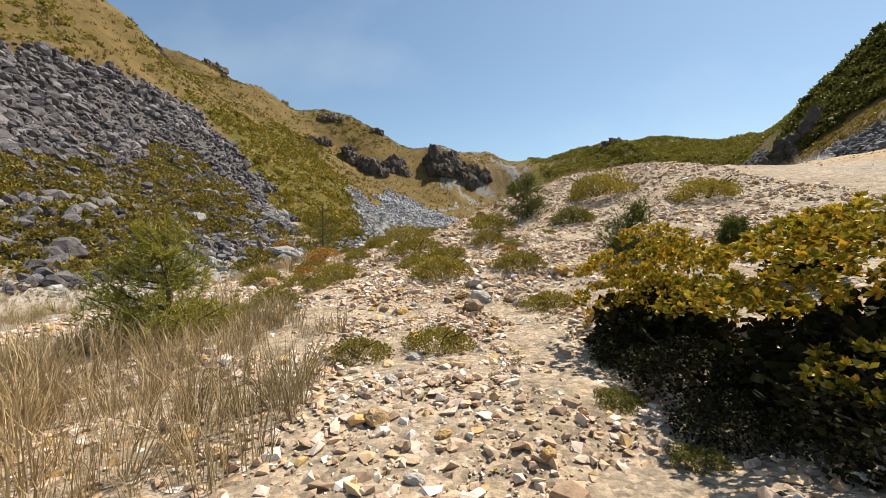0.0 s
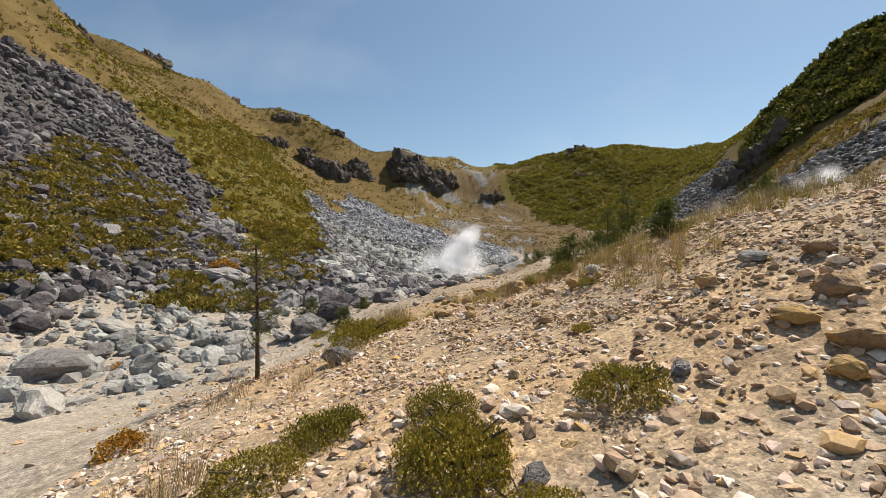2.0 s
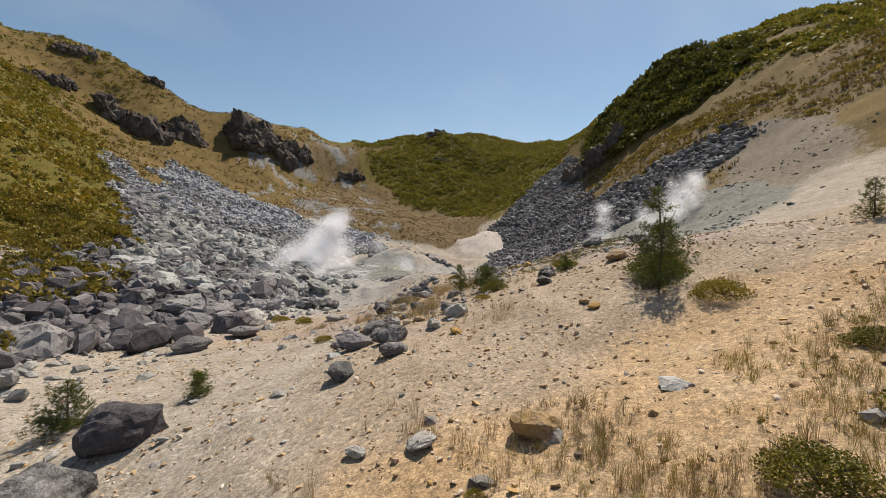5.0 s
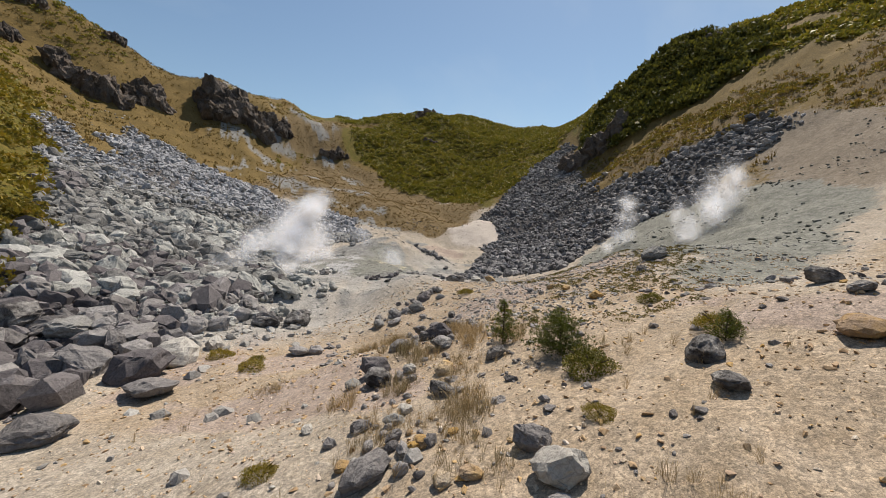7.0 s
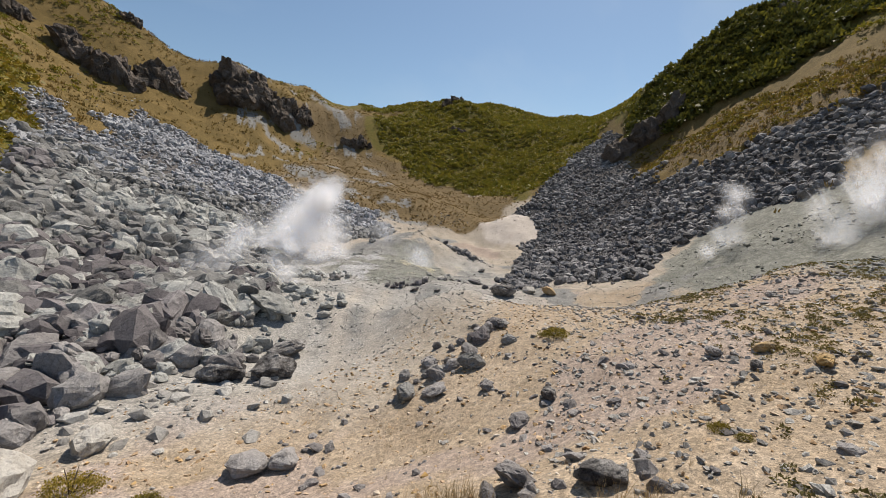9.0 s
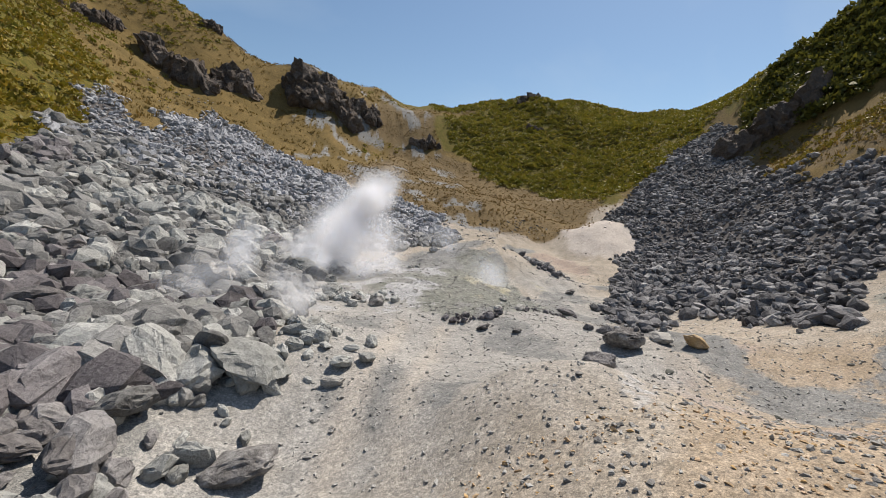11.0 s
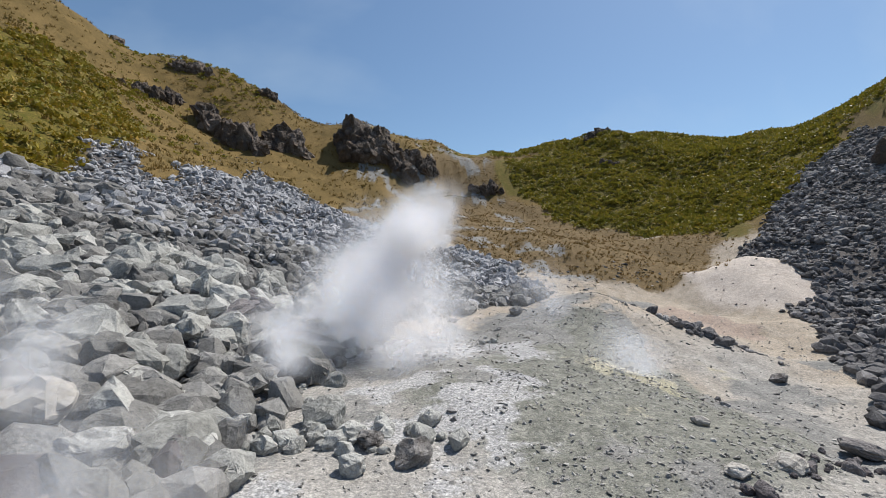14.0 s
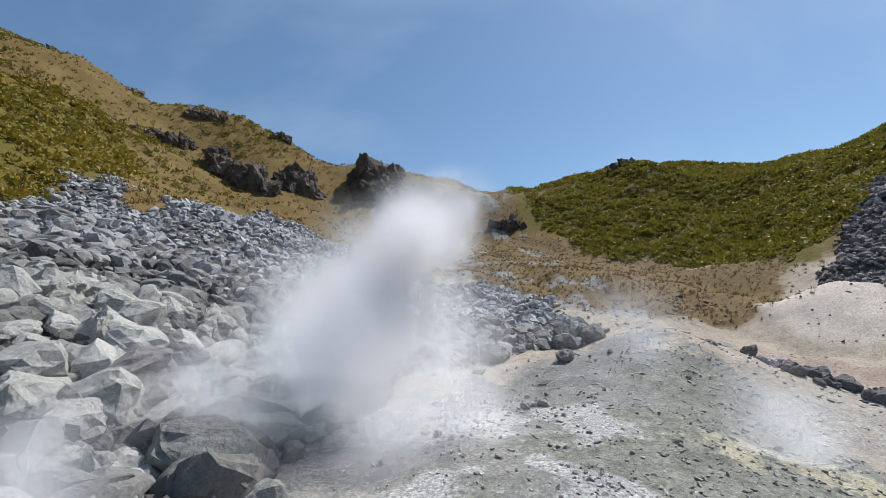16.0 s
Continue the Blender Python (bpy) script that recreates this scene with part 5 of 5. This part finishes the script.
plants("grass_tufts", (-1, 10, 14, 26), 2200, lambda x, y, z: z["tufts"], 0.14, 0.34, NEAR_TUFTS, SHRUB, "green grass tufts below small pines", "grass", 54, 0.5)
plants("grass_tufts", (0.2, 4.2, 15.2, 27), 2600, lambda x, y, z: np.maximum.reduce([near(x, y, 1.9, 15.4, 1.5, 17.6, 0.35, 0.35), near(x, y, 1.5, 17.6, 1.2, 20.5, 0.4, 0.45), near(x, y, 1.2, 20.5, 2.0, 26.5, 0.45, 0.6)]), 0.13, 0.36, NEAR_TUFTS, BROWN_GRASS, "brown dry grass tufts along the crest of the spur", "grass", 71, 0.5)
plants("grass_tufts", (1, 7, 15.2, 24), 1500, lambda x, y, z: near(x, y, 2.6, 16, 4.0, 22, 0.9, 1.2) * smooth(-0.1, 0.4, fbm(x, y, 1.8, 3, 91)), 0.10, 0.26, NEAR_TUFTS, HILL_GRASS, "brown and olive low grass tufts on gravel", "grass", 72, 0.5)
plants("grass_tufts", (-4.4, -0.8, 16.6, 22.5), 1100, lambda x, y, z: near(x, y, -3.3, 17.5, -1.9, 20.4, 0.45, 0.5), 0.16, 0.42, NEAR_TUFTS, SHRUB, "green and straw grass tufts beside a thin pine", "grass", 73, 0.5)
plants("grass_tufts", (-4, -1.6, 19, 23), 420, lambda x, y, z: near(x, y, -2.7, 19.8, -2.4, 21.6, 0.3, 0.35), 0.35, 0.75, NEAR_TUFTS, STRAW, "tall dry straw-coloured grass plume", "grass", 74, 0.5)
PLUMES = [(6.7, 41.5), (7.6, 40.6), (3.4, 39.9), (1.9, 40.5), (5.1, 41.7), (3.9, 37.1), (7.3, 42.6), (7.3, 43.7), (5.7, 46.1), (4.7, 46.6), (4.9, 43.1)]
plants("grass_tufts", (-2, 12, 32, 48), 26000, lambda x, y, z: np.maximum.reduce([near(x, y, a, b, a + 0.2, b + 0.5, 0.25, 0.3) for a, b in PLUMES]) * 0.8, 0.25, 0.65, NEAR_TUFTS, STRAW, "dry straw grass plumes between split boulders", "grass", 76, 0.5)


# ---- shrubs near the path ----
def twig_parts(root, r, count, flat):
    for k in range(count):
        a, up = r.uniform(0, 2 * np.pi), r.uniform(0.25, 0.75)
        end = np.array([np.cos(a) * 0.6, np.sin(a) * 0.6, up * flat])
        part("twig", raw_mesh("twig", *tube([[0, 0, -0.08], end * [0.4, 0.4, 0.55], end], [0.03, 0.02, 0.008], 5), BARK), root)


def shrub_kind(seed, n, leaf, mat, flat, label, group, twig_count=5, simple=False):
    """A low shrub: woody twigs and a crown of single leaves, radius 1."""
    root = tagged(new("shrub"), label, "shrub", group)
    twig_parts(root, np.random.default_rng(seed), twig_count, flat)
    part("foliage", raw_mesh("foliage", *leaf_ball(seed, n, leaf, flat, 0.35, 0.6 if simple else 0.45, simple), mat), root)
    return root


def tiered_shrub(seed, label, group):
    """A dense shrub: lobes of leaf rosettes on top, shade-dark leaves inside, radius 1."""
    r = np.random.default_rng(seed)
    root = tagged(new("shrub"), label, "shrub", group)
    twig_parts(root, r, 8, 0.9)
    centres, ways = [], []
    for k in range(17):
        a, g = 2.4 * k, math.sqrt((k + 0.5) / 17)
        mid = np.array([np.cos(a) * 0.75 * g, np.sin(a) * 0.75 * g, 1.05 - 0.72 * g * g + r.normal(0, 0.12)])
        d = r.normal(size=(70, 3))
        d[:, 2] = np.abs(d[:, 2]) * 0.8 - 0.1
        d /= np.linalg.norm(d, axis=1)[:, None]
        centres.append(mid + d * r.uniform(0.75, 1.0, (70, 1)) * np.array([0.36, 0.36, 0.19]))
        ways.append(d * [0.5, 0.5, 0.5] + [0, 0, 0.8])
    c, w = np.concatenate(centres), np.concatenate(ways)
    per = 14
    t = w[:, None, :] * 0.55 + r.normal(size=(len(c), per, 3)) * 0.6
    t /= np.linalg.norm(t, axis=2)[:, :, None]
    u = np.cross(t, r.normal(size=t.shape))
    u /= np.linalg.norm(u, axis=2)[:, :, None]
    size = r.uniform(0.03, 0.06, (len(c), per, 1))
    b = np.repeat(c[:, None], per, 1)
    v = np.stack([b, b + t * size * 0.55 + u * size * 0.26, b + t * size, b + t * size * 0.55 - u * size * 0.26], 2).reshape(-1, 3)
    part("foliage", raw_mesh("foliage", v, np.arange(len(v)).reshape(-1, 4), YELLOW_LEAF), root, "yellow and orange upper leaves")
    # Inner leaves: the crown's shade is put into their colour.
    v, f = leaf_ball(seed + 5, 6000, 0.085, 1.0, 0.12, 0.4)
    part("foliage", raw_mesh("foliage", v * [0.92, 0.92, 0.9] + [0, 0, -0.06], f, SHADE_LEAF), root, "inner leaves coloured near black for the shade inside the crown")
    return root


def grow(kind, rows, seed, tall=1.0, lift=0.0):
    r = np.random.default_rng(seed)
    z = land(np.array([q[0] for q in rows]), np.array([q[1] for q in rows]))
    for i, ((x, y, w), h) in enumerate(zip(rows, z)):
        base = kind[i % len(kind)]
        s = w * 0.5
        m = pose(x, y, float(h) + lift * s, r.normal(0, 4), r.normal(0, 4), r.uniform(0, 360)) @ Matrix.Diagonal((s * r.uniform(0.9, 1.2), s * r.uniform(0.9, 1.2), s * tall * r.uniform(0.85, 1.1), 1))
        ob = copy_thing(base, Matrix.Identity(4))
        ob.matrix_basis = m
    for base in kind:
        for o in list(base.children):
            bpy.data.objects.remove(o)
        bpy.data.objects.remove(base)


CUSHION_WORDS, RUST_WORDS = "low olive green cushion shrub growing on gravel", "small rust-orange leaved shrub on gravel"
MOSS_WORDS, DARK_WORDS = "low mossy olive cushion shrub spreading over gravel", "dark olive spreading shrub on the gravel slope"
grow([shrub_kind(60 + k, 3800, 0.034, SHRUB, 0.42, CUSHION_WORDS, "cushion shrubs on the spur", simple=True) for k in range(4)], [(x, y, 1.2 * w) for x, y, w in CUSHIONS], 61, 1.5)
grow([shrub_kind(70 + k, 2000, 0.07, RED_LEAF, 0.8, RUST_WORDS, "rust-coloured shrubs") for k in range(2)], RUST_SHRUBS, 62)
YELLOW_WORDS = "yellowing evergreen shrub with a dark shaded base"
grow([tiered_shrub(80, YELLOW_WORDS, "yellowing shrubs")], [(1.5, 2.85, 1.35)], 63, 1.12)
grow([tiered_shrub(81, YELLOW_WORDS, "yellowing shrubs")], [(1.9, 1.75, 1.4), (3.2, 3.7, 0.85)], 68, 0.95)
# Added clumps of near-black leaves paint the deep shade under these shrubs.
grow([shrub_kind(86, 5200, 0.05, SHADE_LEAF, 0.8, "added near-black leaf clump for the shade below yellowing shrubs", "dark undergrowth")], [(1.45, 1.25, 0.8), (1.2, 1.7, 0.55), (1.3, 2.15, 0.75), (1.15, 2.6, 0.5), (1.75, 1.2, 0.8)], 69)
grow([shrub_kind(85, 2600, 0.06, SHRUB, 0.85, "rounded bright green shrub beside grey boulders", "bright green shrubs")], [(0.2, 48.5, 1.4)], 65)
grow([shrub_kind(90 + k, 5200, 0.04, DARK_SHRUB, 0.5, MOSS_WORDS, "mossy shrubs on the spur", simple=True) for k in range(3)], [(0.85, 2.05, 0.32), (0.95, 1.55, 0.26), (3.9, 5.4, 0.7), (0.4, 18.7, 0.9), (1.0, 18.4, 1.0), (6.6, 23.6, 1.2), (3.0, 19.4, 1.0)], 66)
grow([shrub_kind(95 + k, 5200, 0.045, DARK_SHRUB, 0.75, DARK_WORDS, "dark olive shrubs") for k in range(2)], DARK_SHRUBS, 64)


# ---- pines ----
def pine(x, y, height, width, density, seed, words, mat=PINE):
    r = np.random.default_rng(seed)
    z = float(land(np.array([x]), np.array([y]))[0])
    root = tagged(new("pine"), words, "pine tree", "young pines on the spur")
    root.location = (x, y, z)
    bend = r.normal(0, 0.05, 2) * height
    trunk = [np.array([bend[0] * s * s, bend[1] * s * s, height * s - 0.05]) for s in np.linspace(0, 1, 7)]
    part("trunk", raw_mesh("trunk", *tube(trunk, np.linspace(0.018, 0.005, 7) * height ** 0.8 + 0.006, 7), BARK), root)
    per, ln, wide = 12, min(0.065 + 0.015 * height, 0.09), 0.0022 + 0.0012 * height
    if density < 0.6:
        ln, wide = 0.075, 0.0032

    def sprays(spots, d, parent):
        c = np.array(spots)
        way = d * 0.55 + r.normal(size=(len(c), per, 3)) * 0.65 + [0, 0, 0.35]
        way /= np.linalg.norm(way, axis=2)[:, :, None]
        side = np.cross(way, r.normal(size=way.shape))
        side /= np.linalg.norm(side, axis=2)[:, :, None]
        b = np.repeat(c[:, None], per, 1)
        v = np.stack([b - side * wide, b + side * wide, b + way * ln + side * wide * 0.4, b + way * ln - side * wide * 0.4], 2).reshape(-1, 3)
        part("foliage", raw_mesh("foliage", v, np.arange(len(v)).reshape(-1, 4), mat), parent)

    for k in range(int(10 + 16 * density + 4 * height)):
        s = 0.05 + 0.9 * r.uniform() ** 1.5 if density > 0.6 else r.uniform(0.12, 0.95)
        a = r.uniform(0, 2 * np.pi)
        reach = width * 0.5 * (1.05 - 0.85 * s) * r.uniform(0.6, 1.15)
        p0 = np.array([bend[0] * s * s, bend[1] * s * s, height * s])
        d = np.array([np.cos(a), np.sin(a), r.uniform(0.0, 0.5)])
        p1, p2 = p0 + d * reach * 0.5 + [0, 0, -0.03], p0 + d * reach + [0, 0, 0.1 * reach]
        branch = part("branch", raw_mesh("branch", *tube([p0, p1, p2], [0.008 + 0.006 * height * 0.5, 0.006, 0.004], 5), BARK), root)
        spots = []
        for m in range(int(3 + 8 * density * max(reach, 0.25) / 0.5)):
            q = r.uniform(0.3, 1.0)
            spots.append((p0 + (p1 - p0) * 2 * q if q < 0.5 else p1 + (p2 - p1) * (2 * q - 1)) + r.normal(0, 0.05, 3) * (1 + reach))
        sprays(spots, d, branch)
    sprays([trunk[-1] + r.normal(0, 0.03, 3) for m in range(5)], np.array([0, 0, 1.0]), root)


YOUNG, THICK, THIN = "young bright green pine with spreading low branches", "young dark green pine with dense needles on gravel", "thin sparse young pine with bare lower branches"
for k, (x, y, h, w, d, words) in enumerate([
        (2.34, 5.25, 0.66, 0.78, 2.0, THICK), (-2.33, 3.59, 0.95, 1.28, 2.2, YOUNG), (1.91, 9.52, 0.96, 1.03, 2.0, THICK), (3.55, 5.13, 0.37, 0.36, 2.0, THICK), (-4.79, 16.83, 2.47, 2.0, 0.55, THIN), (2.66, 16.21, 0.7, 0.7, 2.0, THICK), (-3.83, 23.67, 0.54, 0.79, 2.0, THICK), (3.56, 20.67, 1.1, 1.3, 2.0, THICK), (1.92, 18.93, 0.85, 1.0, 2.2, THICK), (-3.83, 20.95, 0.92, 0.81, 2.0, THICK), (10.45, 22.65, 1.54, 1.35, 2.0, THICK), (-4.57, 34.99, 0.73, 0.92, 2.0, THICK), (-7.79, 35.29, 1.42, 1.92, 2.0, THICK), (7.5, 38.1, 1.15, 2.0, 2.6, THICK), (7.3, 40.5, 1.4, 1.0, 1.7, THICK), (8.0, 29.0, 2.2, 1.9, 1.8, THICK), (14.3, 26.4, 1.3, 1.1, 1.4, THICK), (-5.6, 8.7, 0.8, 1.1, 1.8, THICK), (9.9, 30.4, 2.6, 2.0, 1.8, THICK), (9.5, 34.8, 0.7, 1.0, 1.5, THICK)]):
    pine(x, y, h, w, d, 500 + k, words, YOUNG_PINE if words == YOUNG else PINE)


# ---- steam ----
def steam_material():
    m, n, l, bsdf = material("steam")
    uv = n.new("ShaderNodeUVMap")
    uv.uv_map = "uv"
    off = n.new("ShaderNodeVectorMath")
    off.operation = "SUBTRACT"
    off.inputs[1].default_value = (0.5, 0.5, 0)
    l.new(uv.outputs[0], off.inputs[0])
    ln = n.new("ShaderNodeVectorMath")
    ln.operation = "LENGTH"
    l.new(off.outputs[0], ln.inputs[0])
    edge = n.new("ShaderNodeMapRange")
    edge.interpolation_type = "SMOOTHERSTEP"
    edge.inputs[1].default_value, edge.inputs[2].default_value, edge.inputs[3].default_value, edge.inputs[4].default_value = 0.5, 0.0, 0.0, 1.0
    l.new(ln.outputs["Value"], edge.inputs[0])
    geo = n.new("ShaderNodeNewGeometry")
    cloud = texture(n, l, 0.55, 3.5, 0.5, where=geo.outputs["Position"])
    body = n.new("ShaderNodeMapRange")
    body.inputs[1].default_value, body.inputs[2].default_value, body.inputs[3].default_value, body.inputs[4].default_value = 0.22, 0.74, 0.0, 0.23
    l.new(cloud.outputs[0], body.inputs[0])
    dens = n.new("ShaderNodeMath")
    dens.operation = "MULTIPLY"
    l.new(edge.outputs[0], dens.inputs[0])
    l.new(body.outputs[0], dens.inputs[1])
    white, thin, clear = n.new("ShaderNodeBsdfDiffuse"), n.new("ShaderNodeBsdfTranslucent"), n.new("ShaderNodeBsdfTransparent")
    white.inputs[0].default_value = thin.inputs[0].default_value = (0.76, 0.765, 0.785, 1)
    even = n.new("ShaderNodeCombineXYZ")
    for k, value in enumerate((-0.42, -0.30, 0.856)):
        even.inputs[k].default_value = value
    l.new(even.outputs[0], white.inputs["Normal"])
    back = n.new("ShaderNodeVectorMath")
    back.operation = "SCALE"
    back.inputs["Scale"].default_value = -1.0
    l.new(even.outputs[0], back.inputs[0])
    l.new(back.outputs[0], thin.inputs["Normal"])
    half, mix = n.new("ShaderNodeAddShader"), n.new("ShaderNodeMixShader")
    l.new(white.outputs[0], half.inputs[0])
    l.new(thin.outputs[0], half.inputs[1])
    l.new(dens.outputs[0], mix.inputs[0])
    l.new(clear.outputs[0], mix.inputs[1])
    l.new(half.outputs[0], mix.inputs[2])
    l.new(mix.outputs[0], n["Material Output"].inputs[0])
    return m


STEAM = steam_material()
scene.cycles.transparent_max_bounces = 96


def steam(path, radii, wisps, label, seed, flake=1.0):
    """A plume of soft vapour flakes along a path."""
    r = np.random.default_rng(seed)
    path, radii = np.asarray(path, float), np.asarray(radii, float)
    puffs = max(4, wisps // 9)
    s = (np.arange(puffs) + r.uniform(0, 1, puffs)) * (len(path) - 1.001) / puffs
    i = s.astype(int)
    g = (s - i)[:, None]
    mids = path[i] * (1 - g) + path[i + 1] * g
    wide = radii[i] * (1 - g[:, 0]) + radii[i + 1] * g[:, 0]
    mids = mids + r.normal(0, 0.42, (puffs, 3)) * wide[:, None]
    pick = r.integers(0, puffs, wisps)
    rad = wide[pick] * r.uniform(0.5, 0.8, puffs)[pick]
    d = r.normal(size=(wisps, 3))
    d *= (r.uniform(0, 1, wisps) ** 0.5 / np.linalg.norm(d, axis=1))[:, None]
    c = mids[pick] + d * rad[:, None] * 0.6
    beam = np.array([math.sin(sa) * math.cos(sh), math.cos(sa) * math.cos(sh), math.sin(sh)])
    face = np.array([0, -1.0, 0]) + beam[1] * beam
    face /= np.linalg.norm(face)
    lean = r.uniform(-0.7, 0.7, wisps)[:, None]
    b = np.cross(beam, face * np.cos(lean) + np.cross(beam, face) * np.sin(lean))
    tilt = (r.choice([-1, 1], wisps) * r.uniform(0.12, 0.4, wisps))[:, None]
    a = beam * np.cos(tilt) + np.cross(b, beam) * np.sin(tilt)
    size = (rad * flake * r.uniform(0.8, 1.35, wisps))[:, None]
    v = np.stack([c - a * size - b * size, c + a * size - b * size, c + a * size + b * size, c - a * size + b * size], 1).reshape(-1, 3)
    uv = np.tile([[0, 0], [1, 0], [1, 1], [0, 1]], (wisps, 1))
    tagged(new("steam", raw_mesh("steam", v, np.arange(4 * wisps).reshape(-1, 4), STEAM, True, uv)), label, "steam", kind="stuff")


steam([(8.4, 93, -2.5), (8.2, 93.2, -0.6), (8.9, 93.5, 2.4), (10.8, 94, 5.0), (13.2, 94.4, 7.2)], [3.4, 3.8, 3.1, 2.2, 1.6], 170, "white steam plume rising from a fumarole vent", 1, 1.45)
steam([(8.4, 93.5, 1.5), (8.6, 94, 4.0), (9.0, 94.3, 6.2)], [2.2, 1.9, 1.5], 12, "thin white steam drifting off the plume", 2, 1.5)
steam([(14, 92, -2.6), (20, 90.5, -2.0), (25, 92, -1.8)], [1.4, 2.6, 2.4], 17, "thin steam haze over the grey mound", 3, 1.6)
steam([(-1.5, 77.5, -1.4), (1.2, 77.6, -0.6), (2.6, 78, 0.8)], [1.2, 1.7, 1.4], 14, "thin steam between grey boulders", 4, 1.6)
steam([(4.8, 75.2, -3.0), (5.3, 75.6, -1.4), (5.8, 76, 0.2)], [1.0, 1.3, 1.0], 14, "thin steam between grey boulders", 5, 1.6)
steam([(42, 56.8, 3.4), (44, 56.5, 5.6), (48, 57, 8.2), (53, 57.5, 10.6)], [1.5, 2.3, 3.0, 2.4], 90, "white steam drifting along the pale slope", 6, 1.45)
steam([(39.2, 64.4, 1.0), (40, 64, 3.2), (42, 64, 5.5), (44.5, 63.5, 8)], [1.0, 1.6, 2.0, 1.6], 34, "white steam rising from the grey-green slope", 7, 1.45)
steam([(6.2, 82, -2.2), (6.0, 82.5, 0.5)], [1.0, 1.3], 9, "thin steam rising beside grey boulders", 8, 1.6)

# ---- single stones on the spur ----
STONE_MESHES = [raw_mesh("stone", *block_shape(700 + k, 14), PINK_GRAVEL if k % 4 else OCHRE_ROCK) for k in range(12)]
r = np.random.default_rng(77)
for (x, y, z) in sow(r, 900, (-3.2, 3.2, 1.2, 13), lambda x, y, z: near(x, y, -0.2, 0, -0.5, 13, 1.6, 2.6))[:300]:
    size = 0.03 + 0.05 * r.uniform() ** 2 + 0.004 * y
    stone = new("stone", STONE_MESHES[int(r.integers(0, 12))])
    stone.parent = ground
    stone.matrix_basis = pose(x, y, z + 0.25 * size, r.normal(0, 15), r.normal(0, 15), r.uniform(0, 360)) @ Matrix.Diagonal((size, size, size * 0.9, 1))
